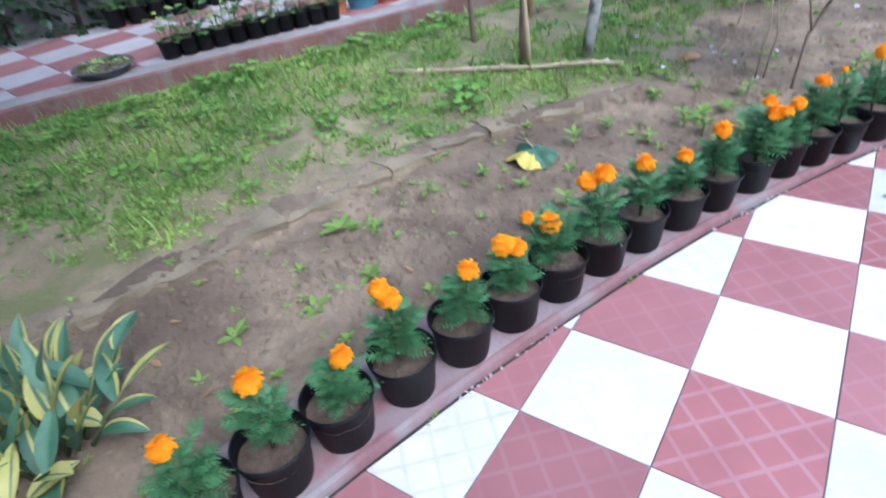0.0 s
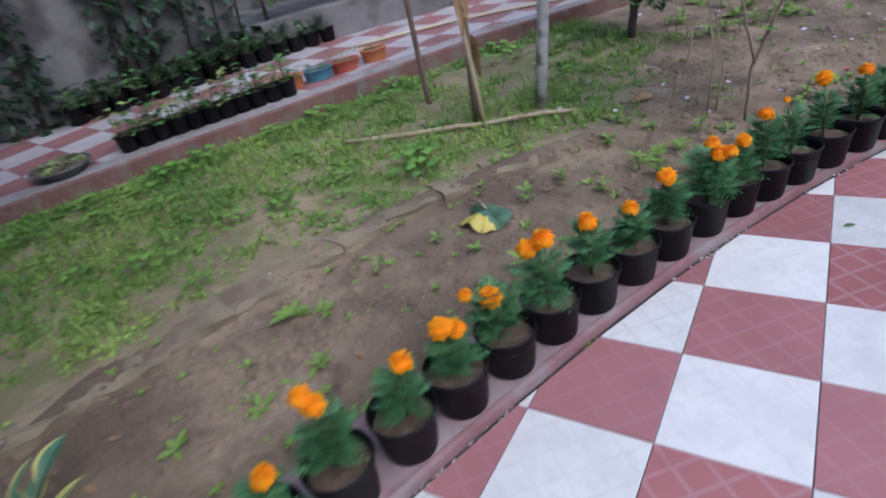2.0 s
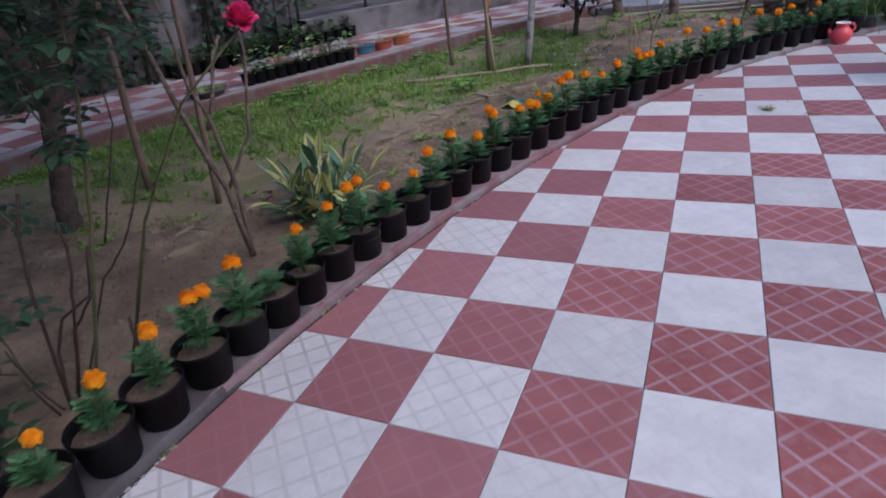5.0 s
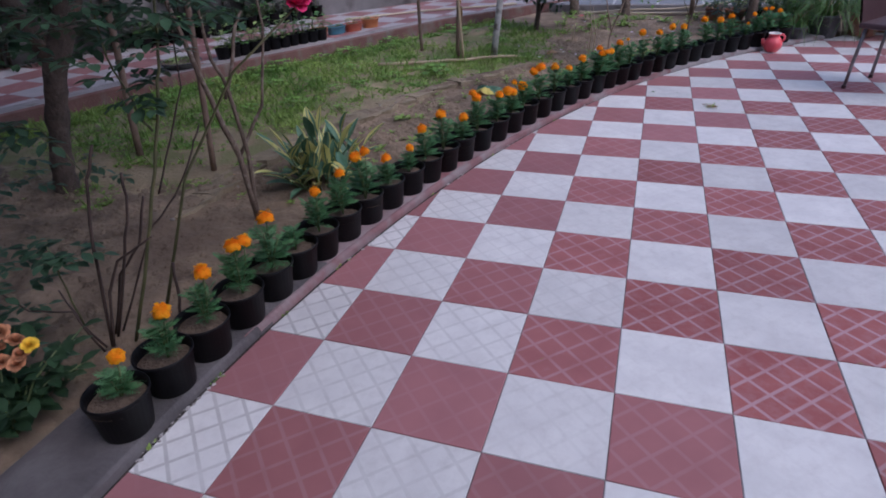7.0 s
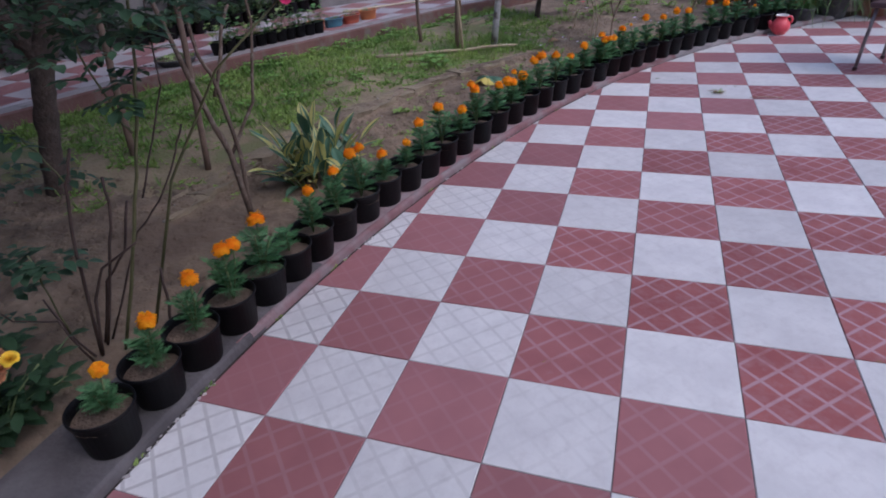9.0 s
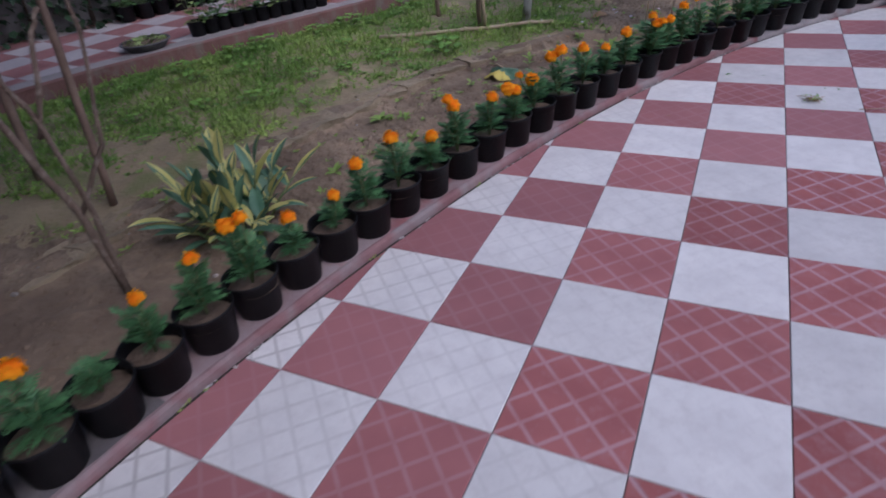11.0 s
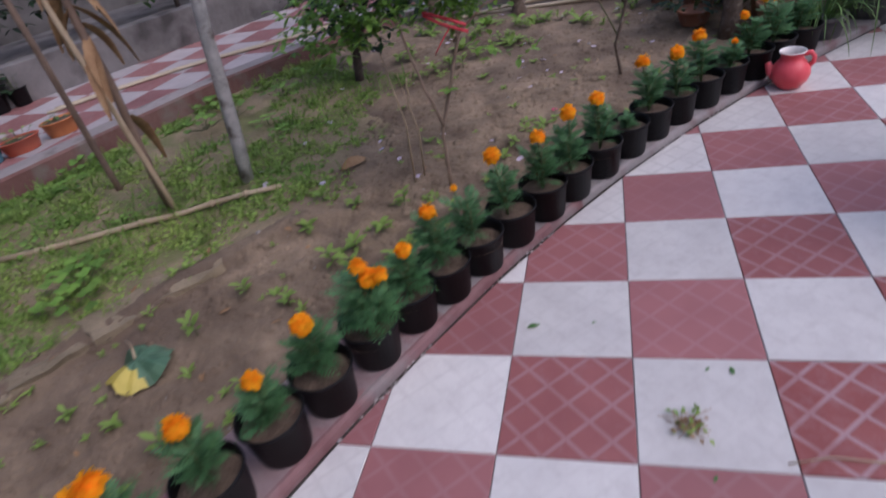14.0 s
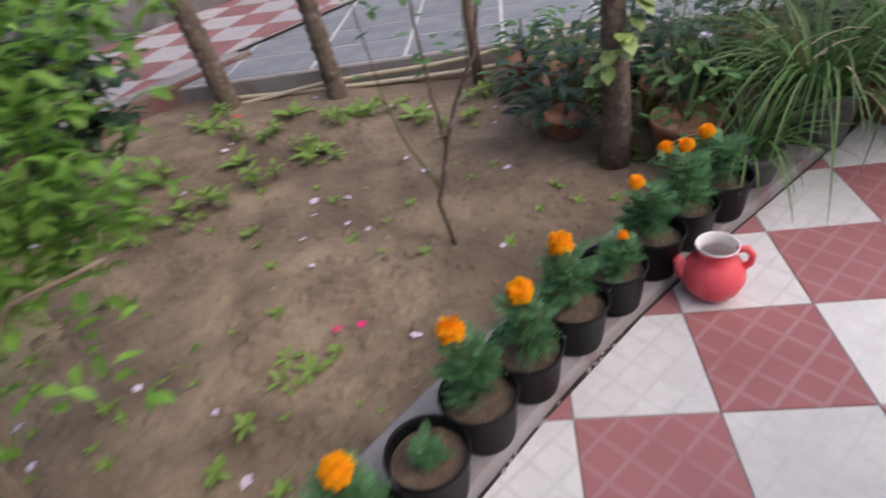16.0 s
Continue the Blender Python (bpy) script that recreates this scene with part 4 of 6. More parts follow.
pole("bamboo_stick", (-2.2, 3.12, gz(-2.2, 3.12) + 0.014), (-1.1, 3.61, gz(-1.1, 3.61) + 0.012), 0.014, M["bamboo"], "long pale bamboo stick lying on the weeds", "stick", True)
pole("wooden_pole", (-2.15, 0.81, 0.0), (-2.06, 0.92, 1.75), 0.016, M["pole"], "thin brown wooden pole stuck in the soil", "pole")
pole("wooden_pole", (-2.68, 0.86, 0.0), (-2.6, 0.96, 1.75), 0.02, M["pole"], "thin brown wooden pole stuck in the soil", "pole")
pole("wooden_stake", (-1.99, 3.66, 0.02), (-2.02, 3.66, 1.5), 0.016, M["pole"], "grey-brown wooden stake standing in the lawn", "stake")
pole("wooden_stake", (-1.54, 3.46, 0.02), (-1.62, 3.4, 1.5), 0.013, M["bamboo"], "pale wooden stake beside a withered stem", "stake")
pole("pale_trunk", (-1.33, 3.71, 0.02), (-1.17, 3.86, 1.7), 0.031, M["whitebark"], "slender pale grey tree trunk in the lawn", "tree")


def withered_stem():
    g = Geo()
    q = random.Random(3)
    g.tube(wobble((-1.6, 3.5, 0.02), (-1.56, 3.5, 1.2), 6, 0.02, 4), [0.02, 0.018, 0.017, 0.016, 0.016, 0.015, 0.013], 8, 0)
    ob = part("withered_stem", g, M["pole"])
    for k in range(12):
        a = q.uniform(0, 6.3)
        z = q.uniform(0.45, 1.15)
        g = Geo()
        g.blade((-1.57, 3.5, z), (math.cos(a) * 0.5, math.sin(a) * 0.5, -0.5), (math.cos(a), math.sin(a), 0.3), q.uniform(0.16, 0.3), 0.05, 1.5, 6, 0, 0.7, (0.5, 1, 0.9, 0.6, 0.2))
        part("dry_leaf", g, M["dry"], ob)
    tagged(ob, "withered brown stem with hanging dry leaves", "plant")


withered_stem()


def branchy(name, label, category, stems, mats):
    """A shrub: a list of stems, each a polyline with its radii."""
    t = thing(name, pose(*stems[0][0][0][:2], 0), label, category)
    inv = t.matrix_basis.inverted()
    for pts, r0, r1, mi in stems:
        fine = []
        for a, b in zip(pts[:-1], pts[1:]):
            a, b = Vector(a), Vector(b)
            fine += [a.lerp(b, k / 3) + 0.006 * noise.noise_vector(a * 9 + Vector((k, 0, 0))) for k in range(3)]
        fine.append(Vector(pts[-1]))
        n = len(fine) - 1
        part("stem", Geo().tube([inv @ p for p in fine], [r0 + (r1 - r0) * k / n for k in range(n + 1)], 8), mats[mi], t)
    return t


def bare_shrub():
    b = (-1.62, 0.42, 0.0)
    branchy("bare_shrub", "leafless grey-brown shrub with several upright stems", "shrub", [
        ([b, (-1.63, .40, .3), (-1.66, .36, .5), (-1.69, .33, .72), (-1.74, .27, 1.1), (-1.8, .2, 1.6)], 0.014, 0.006, 0),
        ([(-1.62, .42, .02), (-1.6, .42, .3), (-1.62, .41, .6), (-1.65, .38, .71), (-1.63, .35, .95), (-1.66, .3, 1.3)], 0.01, 0.005, 0),
        ([(-1.635, .40, .55), (-1.60, .43, .66), (-1.57, .47, .82), (-1.55, .5, .87)], 0.008, 0.006, 0),
        ([(-1.63, .4, .3), (-1.54, .5, .5), (-1.5, .55, .8), (-1.52, .56, 1.2)], 0.008, 0.004, 0)], [M["bark"]])


bare_shrub()


def big_trunk():
    t = thing("garden_tree", pose(-2.72, 0.4, 0.02), "rough-barked dark tree trunk forking low in the garden", "tree")
    pts = [(0, 0, -0.03), (0.0, 0.0, 0.02), (0.02, 0.02, 0.2), (0.05, 0.06, 0.4), (0.1, 0.09, 0.6), (0.19, 0.18, 0.85), (0.3, 0.32, 1.15), (0.38, 0.43, 1.6), (0.42, 0.5, 2.2)]
    g = Geo()
    fine = []
    for a, b in zip(pts[:-1], pts[1:]):
        fine += [Vector(a).lerp(Vector(b), k / 4) for k in range(4)]
    rad = [max(0.05, 0.105 - 0.05 * min(1, k / 3) + 0.02 * math.exp(-k / 2) - 0.0006 * k) * (1 + 0.12 * noise.noise(Vector((k * 0.8, 0, 0)))) for k in range(len(fine))]
    g.tube(fine, rad, 16)
    for i, v in enumerate(g.v):
        w = Vector(v)
        g.v[i] = tuple(w + 0.012 * noise.noise_vector(w * 16))
    part("trunk", g, M["dark_bark"], t)
    part("limb", Geo().tube([(0.1, 0.1, 0.62), (0.05, 0.07, 0.8), (-0.02, 0.04, 1.0), (-0.1, 0.02, 1.5), (-0.25, 0.1, 2.0)], [0.045, 0.042, 0.036, 0.03, 0.02], 10), M["dark_bark"], t)
    q = random.Random(15)
    g = Geo()
    # crown lies above the view, spread and thickened to shade the bed
    for _ in range(6500):
        p = Vector((q.gauss(0.25, 0.85), q.gauss(-0.2, 0.95), q.uniform(1.6, 3.0)))
        a = q.uniform(0, 6.3)
        leaf(g, p, (math.cos(a), math.sin(a), q.uniform(-0.6, 0.4)), q.uniform(0.07, 0.13), 0.06, 0, 0.4, 2)
    # second unseen cluster, added to shade the rose bush and the kerb
    for _ in range(4200):
        p = Vector((q.gauss(0.85, 0.5), q.gauss(-1.2, 0.6), q.uniform(1.9, 3.0)))
        a = q.uniform(0, 6.3)
        leaf(g, p, (math.cos(a), math.sin(a), q.uniform(-0.6, 0.4)), q.uniform(0.07, 0.13), 0.06, 0, 0.4, 2)
    part("crown", g, M["dark_leaf"], t)
    # unseen limb added to carry the second cluster
    part("limb", Geo().tube([(0.3, 0.32, 1.15), (0.5, -0.1, 1.6), (0.8, -0.7, 2.1), (0.9, -1.3, 2.5)], [0.04, 0.032, 0.025, 0.012], 10), M["dark_bark"], t)


big_trunk()


def pinnate(g, q, p, d, size, slot=0):
    """A rose leaf: five oval leaflets on a stalk."""
    d = Vector(d).normalized()
    side = Vector((-d.y, d.x, 0)).normalized() if abs(d.z) < 0.98 else Vector((1, 0, 0))
    p = Vector(p)
    for k, (f, s) in enumerate(((0.35, 1), (0.35, -1), (0.7, 1), (0.7, -1), (1.0, 0))):
        ld = d if s == 0 else (d * 0.5 + side * s)
        leaf(g, p + d * size * f, ld + Vector((0, 0, q.uniform(-0.3, 0.2))), size * q.uniform(0.5, 0.65), size * 0.36, slot, 0.4, 3)


def bloom(r, seed, mats, petals=26):
    q = random.Random(seed)
    g = Geo()
    for k in range(petals):
        f = k / petals
        a = 2.4 * k
        tilt = radians(80 - 75 * f)
        d = Vector((math.cos(a) * math.cos(tilt), math.sin(a) * math.cos(tilt), math.sin(tilt)))
        up = Vector((-math.cos(a) * math.sin(tilt), -math.sin(a) * math.sin(tilt), math.cos(tilt)))
        g.blade(d * r * 0.1, d, up, r * (0.75 + 0.3 * f) * q.uniform(0.9, 1.1), r * (0.5 + 0.4 * f), -0.3 + 0.6 * f, 3, 0, 0.35, (0.4, 0.9, 1.1, 0.7))
    g.lathe([(0.001, -r * 0.4), (r * 0.2, -r * 0.25), (r * 0.2, 0.0)], 8, 1)
    return g


def rose_bush():
    q = random.Random(31)
    o = Vector((-1.57, -0.5, 0))
    stems = [([(-1.57, -.5, -.01), (-1.51, -.49, .31), (-1.49, -.48, .44), (-1.45, -.47, .57), (-1.41, -.45, .67)], 0.007, 0.0055, 1),
             ([(-1.51, -.46, -.01), (-1.38, -.41, .34), (-1.3, -.38, .57), (-1.23, -.36, .79), (-1.2, -.35, .89), (-1.17, -.34, 1.05), (-1.13, -.33, 1.3)], 0.0075, 0.004, 0),
             ([(-1.27, -.37, .69), (-1.29, -.38, .73), (-1.3, -.38, .78), (-1.32, -.39, .86), (-1.33, -.39, .95), (-1.31, -.39, 1.15)], 0.0045, 0.003, 0),
             ([(-1.59, -.43, 0), (-1.43, -.33, .36), (-1.33, -.3, .46), (-1.25, -.27, .6), (-1.21, -.26, .68)], 0.0045, 0.003, 1),
             ([(-1.36, -.33, .48), (-1.29, -.3, .64), (-1.22, -.28, .79), (-1.2, -.27, 1.0)], 0.0038, 0.0025, 1),
             ([(-1.58, -.46, 0), (-1.47, -.42, .31), (-1.42, -.4, .46), (-1.4, -.4, .57)], 0.006, 0.005, 1),
             ([(-1.6, -.45, 0), (-1.53, -.41, .22), (-1.45, -.38, .32), (-1.39, -.36, .48)], 0.006, 0.005, 1),
             ([(-1.42, -.35, 0), (-1.4, -.34, .1), (-1.38, -.34, .24)], 0.007, 0.006, 1),
             ([(-1.56, -.54, 0), (-1.58, -.57, .17), (-1.71, -.61, .18), (-1.78, -.64, .27)], 0.005, 0.003, 1),
             ([(-1.57, -.52, 0), (-1.6, -.54, .09), (-1.63, -.55, .23)], 0.005, 0.0035, 1),
             ([(-1.55, -.51, 0), (-1.5, -.49, .21), (-1.45, -.47, .31), (-1.33, -.43, .39)], 0.007, 0.004, 1),
             ([(-1.45, -.47, .58), (-1.5, -.47, .66), (-1.58, -.46, .72)], 0.003, 0.002, 0),
             ([(-1.6, -.54, .09), (-1.58, -.56, .25), (-1.57, -.57, .4)], 0.004, 0.003, 0)]
    stems = [(pts, r0 * 0.75, r1 * 0.75, m) for pts, r0, r1, m in stems]
    t = branchy("rose_bush", "rose bush with thin canes and dark green leaves", "shrub", stems, [M["cane"], M["brown_cane"]])
    g = Geo()

    def spray(n, c, r, size):
        for _ in range(n):
            p = Vector((c[0] + q.gauss(0, r[0]), c[1] + q.gauss(0, r[1]), c[2] + q.uniform(-r[2], r[2])))
            a = q.uniform(0, 6.3)
            pinnate(g, q, p - o, (math.cos(a), math.sin(a), q.uniform(-0.6, 0.3)), q.uniform(*size))

    spray(75, (-1.3, -.36, 1.05), (.13, .1, .13), (.055, .085))
    spray(30, (-1.14, -.28, 1.0), (.07, .08, .12), (.055, .08))
    spray(26, (-1.46, -.42, 1.0), (.1, .08, .12), (.055, .085))
    spray(12, (-1.3, -.38, .84), (.05, .04, .07), (.06, .085))
    spray(60, (-1.32, -.36, 1.32), (.2, .16, .16), (.06, .085))
    spray(11, (-1.57, -.57, .36), (.035, .03, .06), (.065, .09))
    spray(7, (-1.62, -.48, .7), (.04, .03, .05), (.06, .085))
    spray(5, (-1.5, -.45, .58), (.04, .03, .04), (.05, .07))
    spray(8, (-1.72, -.62, .16), (.05, .05, .06), (.06, .085))
    part("leaves", g, M["rose_leaf"], t)
    ROSE = Vector((-0.98, -0.02, 0.96))
    stem = Geo().tube([Vector((-1.5, -.33, .0)) - o, Vector((-1.42, -.15, .45)) - o, Vector((-1.2, -0.08, .78)) - o, ROSE - o], [0.006, 0.005, 0.004, 0.003], 6)
    part("stem", stem, M["cane"], t)
    part("flower", bloom(0.036, 5, None, 40), [M["pink"], M["stem"]], t, "deep pink rose bloom", Matrix.Translation(ROSE - o) @ pose(0, 0, 0, 14, 18, 0) @ Matrix.Diagonal((1, 1, 1.7, 1)))


rose_bush()


def chrysanthemum():
    q = random.Random(41)
    t = thing("chrysanthemum", pose(-1.52, -0.88, 0.0), "chrysanthemum with fading rust blooms and one yellow bloom", "flowering plant")
    g, s = Geo(), Geo()
    for _ in range(30):
        a, r = q.uniform(0, 6.3), q.uniform(0.05, 0.24)
        top = Vector((r * math.cos(a) - 0.07, r * math.sin(a) + 0.09, q.uniform(0.1, 0.25)))
        s.tube([(0, 0, 0), top * 0.55 + Vector((0, 0, 0.03)), top], [0.004, 0.003, 0.002], 5)
        for k in range(12):
            p = top * (0.3 + 0.7 * k / 11)
            b = q.uniform(0, 6.3)
            leaf(g, p, (math.cos(b), math.sin(b), q.uniform(-0.2, 0.6)), q.uniform(0.04, 0.07), 0.035, 0, 0.6, 3)
    part("foliage", g, M["dark_leaf"], t)
    part("stem", s, M["stem"], t)
    for k, (x, y, z) in enumerate(((0.0, 0.05, .33), (-.03, 0.02, .3), (.07, .06, .28), (.05, .02, .24), (.09, .03, .235), (0, -.02, .27), (.02, .0, .25), (.1, .07, .265), (.03, .06, .3), (-.05, .06, .33), (.04, .03, .27), (.09, .05, .25), (-.01, .02, .29))):
        if k == 7:
            part("flower", bloom(0.02, k, None, 34), [M["yellow"], M["stem"]], t, "fresh yellow bloom", pose(x, y, z, 10, 25, 0))
        else:
            part("flower", bloom(0.021, k, None, 34), [M["rust"], M["stem"]], t, "faded rust-brown bloom", pose(x, y, z, q.uniform(-20, 30), q.uniform(0, 40), 0))


chrysanthemum()


def shell_ginger():
    """Clump of long blades striped cream and green."""
    q = random.Random(52)
    t = thing("variegated_ginger", pose(-1.52, 0.85, gz(-1.52, 0.85) - 0.01), "clump of long green leaves striped with creamy yellow", "plant")
    for c in range(21):
        a = 2.4 * c + q.uniform(-0.3, 0.3)
        r = 0.02 + 0.085 * math.sqrt(c / 17)
        lean = 0.08 + 0.78 * (c / 17) + q.uniform(-0.1, 0.1)
        h = q.uniform(0.14, 0.27) * (1.2 - 0.7 * c / 21)
        base = Vector((r * math.cos(a), r * math.sin(a), 0))
        top = base + Vector((math.cos(a) * lean * h, math.sin(a) * lean * h, h))
        shoot = part("shoot", Geo().tube([base, base.lerp(top, 0.5) + Vector((0, 0, 0.01)), top], [0.006, 0.005, 0.003], 6), M["stem"], t)
        for k in range(5):
            f = 0.25 + 0.75 * k / 4
            b = a + (math.pi * (k % 2)) * 0.8 + q.uniform(-0.6, 0.6)
            d = Vector((math.cos(b) * (0.4 + lean * 0.5), math.sin(b) * (0.4 + lean * 0.5), q.uniform(0.7, 1.7) * (1.25 - lean)))
            d.normalize()
            ln, w = q.uniform(0.11, 0.18), q.uniform(0.04, 0.062)
            side = Vector((-math.sin(b), math.cos(b), 0))
            up = side.cross(d)
            up = up if up.z > 0 else -up
            yellow = q.random() < 0.34
            bend, fold = q.uniform(0.0, 0.6) if f > 0.5 else q.uniform(0.5, 1.4), 0.35
            dd, pp = d.copy(), base.lerp(top, f)
            s = dd.cross(up).normalized()
            vs = []
            edges = (-1, -0.66, -0.3, 0, 0.25, 0.6, 1)
            for j in range(8):
                ww = w * np.interp(j / 7, (0, 0.25, 0.5, 0.8, 1), (0.2, 0.85, 1, 0.62, 0.0)) / 2
                nn = s.cross(dd).normalized()
                vs += [pp + s * ww * e + nn * ww * abs(e) * fold for e in edges]
                pp = pp + dd * ln / 7
                dd = (dd - Vector((0, 0, bend / 7))).normalized()
            g = Geo()
            pattern = q.choice(((2, 2, 1, 2, 2, 2), (2, 1, 2, 2, 1, 2), (2, 2, 2, 1, 2, 2))) if yellow else q.choice(((2, 1, 1, 1, 1, 1), (1, 1, 1, 1, 1, 2), (1, 1, 2, 1, 1, 1), (1, 1, 1, 1, 1, 1)))
            faces = [(7 * j + e, 7 * j + e + 1, 7 * j + e + 8, 7 * j + e + 7) for j in range(7) for e in range(6)]
            g.add(vs, faces, 0, True)
            g.s = [pattern[e] - 1 for j in range(7) for e in range(6)]
            part("leaf", g, [M["vgreen"], M["cream"]], shoot)


shell_ginger()

# ---- the far end of the garden ----
def crown_leaves(q, n, centre, radius, size, flat=0.8, hollow=0.35):
    """Leaves in twigs scattered over an uneven crown."""
    g = Geo()
    c = Vector(centre)
    lobes = [(c + Vector((q.uniform(-1, 1) * radius[0], q.uniform(-1, 1) * radius[1], q.uniform(-0.8, 1) * radius[2])) * 0.7, q.uniform(0.35, 0.6)) for _ in range(9)]
    for _ in range(n):
        lc, lr = q.choice(lobes)
        d = Vector((q.gauss(0, 1), q.gauss(0, 1), q.gauss(0, 1))).normalized()
        p = lc + Vector((d.x * radius[0], d.y * radius[1], d.z * radius[2])) * lr * q.uniform(hollow, 1.0)
        a = q.uniform(0, 6.3)
        for k in range(3):
            b = a + 2.1 * k + q.uniform(-0.5, 0.5)
            s = size * q.uniform(0.6, 1.15)
            leaf(g, p, (math.cos(b), math.sin(b), q.uniform(-0.7, 0.35)), s, s * 0.52, 0, 0.6, 3)
    return g


M["pale_stem"] = material("pale_brown_stem", (0.22, 0.155, 0.11), (0.36, 0.27, 0.2), 12, 0.8, 0.4)


def lime_sapling():
    q = random.Random(61)
    b = Vector((-0.34, 3.57, gz(-0.34, 3.57) - 0.01))
    stems = [([tuple(b), (-.33, 3.58, .25), (-.27, 3.6, .43), (-.22, 3.61, .57), (-.22, 3.63, .8), (-.25, 3.66, 1.05)], 0.008, 0.005, 0),
             ([(-.32, 3.58, .27), (-.36, 3.57, .42), (-.4, 3.58, .6), (-.45, 3.62, .85)], 0.007, 0.003, 0),
             ([(-.24, 3.61, .56), (-.12, 3.62, .66), (.02, 3.64, .7)], 0.005, 0.003, 0),
             ([(-.22, 3.62, .7), (-.35, 3.68, .8), (-.5, 3.75, .88)], 0.005, 0.003, 0)]
    t = branchy("lime_sapling", "young fruit tree with bright green leaves and thin stems", "tree", stems, [M["pale_stem"]])
    o = Vector((b.x, b.y, 0))
    g = crown_leaves(q, 1250, Vector((-0.4, 3.74, 0.84)) - o, (0.5, 0.42, 0.34), 0.042)
    low = crown_leaves(q, 420, Vector((-0.17, 3.72, 0.7)) - o, (0.26, 0.24, 0.22), 0.036)
    part("leaves", low, M["lime_leaf"], t)
    # unseen upper crown, added above the view to shade the lawn
    top = crown_leaves(q, 600, Vector((-0.45, 3.8, 1.55)) - o, (0.55, 0.5, 0.36), 0.055)
    part("leaves", top, M["lime_leaf"], t)
    for _ in range(26):
        a = q.uniform(0, 6.3)
        leaf(g, Vector((q.uniform(-0.14, 0.06), q.uniform(3.56, 3.7), q.uniform(0.46, 0.66))) - o, (math.cos(a), math.sin(a), q.uniform(-0.9, 0.1)), q.uniform(0.03, 0.05), 0.024, 0, 0.5, 3)
    part("leaves", g, M["lime_leaf"], t)
    leaf_g = Geo()
    for k in range(4):
        leaf(leaf_g, Vector((-.28, 3.58, .4)) - o, (math.cos(k * 1.6), math.sin(k * 1.6), 0.2), 0.04, 0.028, 0, 0.4, 3)
    part("leaves", leaf_g, M["lime_leaf"], t)
    # a red cloth strip tied round the stems
    strip = thing("cloth_strip", pose(-.24, 3.545, .655), "red cloth strip tied round the sapling's stems", "ribbon")
    for pts in ([(-.31, 3.55, .68), (-.24, 3.545, .655), (-.17, 3.54, .625)], [(-.31, 3.55, .672), (-.25, 3.54, .638), (-.165, 3.535, .605)], [(-.22, 3.54, .63), (-.25, 3.525, .595), (-.28, 3.51, .555)]):
        g, vs = Geo(), []
        for p in pts:
            x, y, z = p[0] + .24, p[1] - 3.545, p[2] - .655
            vs += [(x, y, z - 0.005), (x + 0.002, y + 0.004, z + 0.004)]
        g.add(vs + [(v[0], v[1] + 0.003, v[2]) for v in vs], [(0, 2, 3, 1), (2, 4, 5, 3), (6, 7, 9, 8), (8, 9, 11, 10), (0, 1, 7, 6), (4, 10, 11, 5), (1, 3, 9, 7), (3, 5, 11, 9), (0, 6, 8, 2), (2, 8, 10, 4)], 0, True)
        part("strip", g, M["red"], strip)


lime_sapling()


def dark_shrub():
    q = random.Random(62)
    b = (-1.16, 4.84, gz(-1.16, 4.84) - 0.02)
    t = branchy("dark_shrub", "dense dark green shrub near the path", "shrub", [
        ([b, (-1.14, 4.85, .2), (-1.15, 4.87, .45), (-1.2, 4.9, .9), (-1.2, 4.95, 1.4)], 0.03, 0.012, 0),
        ([(-1.15, 4.86, .2), (-1.05, 4.9, .4), (-.95, 4.95, .8)], 0.018, 0.008, 0)], [M["dark_bark"]])
    o = Vector((b[0], b[1], 0))
    part("leaves", crown_leaves(q, 560, Vector((-1.12, 4.9, 0.7)) - o, (0.46, 0.42, 0.58), 0.075), M["dark_leaf"], t)
    for k, (x, y, z) in enumerate(((-1.0, 4.7, .62), (-.95, 4.72, .58))):
        part("flower", bloom(0.035, 9 + k, None, 18), [M["lilac"], M["stem"]], t, "pale pink bloom", Matrix.Translation(Vector((x, y, z)) - o))


dark_shrub()


def thin_sapling():
    q = random.Random(63)
    b = (.32, 4.545, gz(.32, 4.545) - 0.01)
    t = branchy("curved_sapling", "slender dark sapling with few small leaves", "shrub", [
        ([b, (.3, 4.545, .18), (.34, 4.55, .33), (.38, 4.55, .46), (.45, 4.55, .6), (.5, 4.56, .85)], 0.0085, 0.004, 0),
        ([(.345, 4.55, .34), (.33, 4.54, .5), (.32, 4.54, .67), (.3, 4.55, 1.0)], 0.005, 0.003, 0),
        ([(.31, 4.545, .22), (.24, 4.55, .36), (.2, 4.56, .5), (.17, 4.57, .75)], 0.004, 0.002, 1),
        ([(.38, 4.55, .46), (.43, 4.55, .55), (.44, 4.56, .75)], 0.004, 0.002, 1)], [M["bark"], M["cane"]])
    g = Geo()
    o = Vector((b[0], b[1], 0))
    for _ in range(60):
        p = Vector((q.uniform(.15, .5), q.uniform(4.5, 4.6), q.uniform(.55, 1.0))) - o
        a = q.uniform(0, 6.3)
        leaf(g, p, (math.cos(a), math.sin(a), q.uniform(-0.4, 0.3)), q.uniform(0.03, 0.055), 0.024, 0, 0.4, 3)
    part("leaves", g, M["leaf"], t)


thin_sapling()


def dry_stalks():
    for k, (x, y, h) in enumerate(((-0.5, 3.62, 0.55), (-0.47, 3.66, 0.45))):
        g = Geo().tube([(x, y, gz(x, y) - 0.01), (x + 0.02, y, h * 0.5), (x - 0.02, y + 0.02, h)], [0.005, 0.004, 0.002], 6)
        tagged(part("dry_stalk", g, M["bamboo"]), "thin pale dry stalk standing in soil", "stalk", "dry stalks")


dry_stalks()


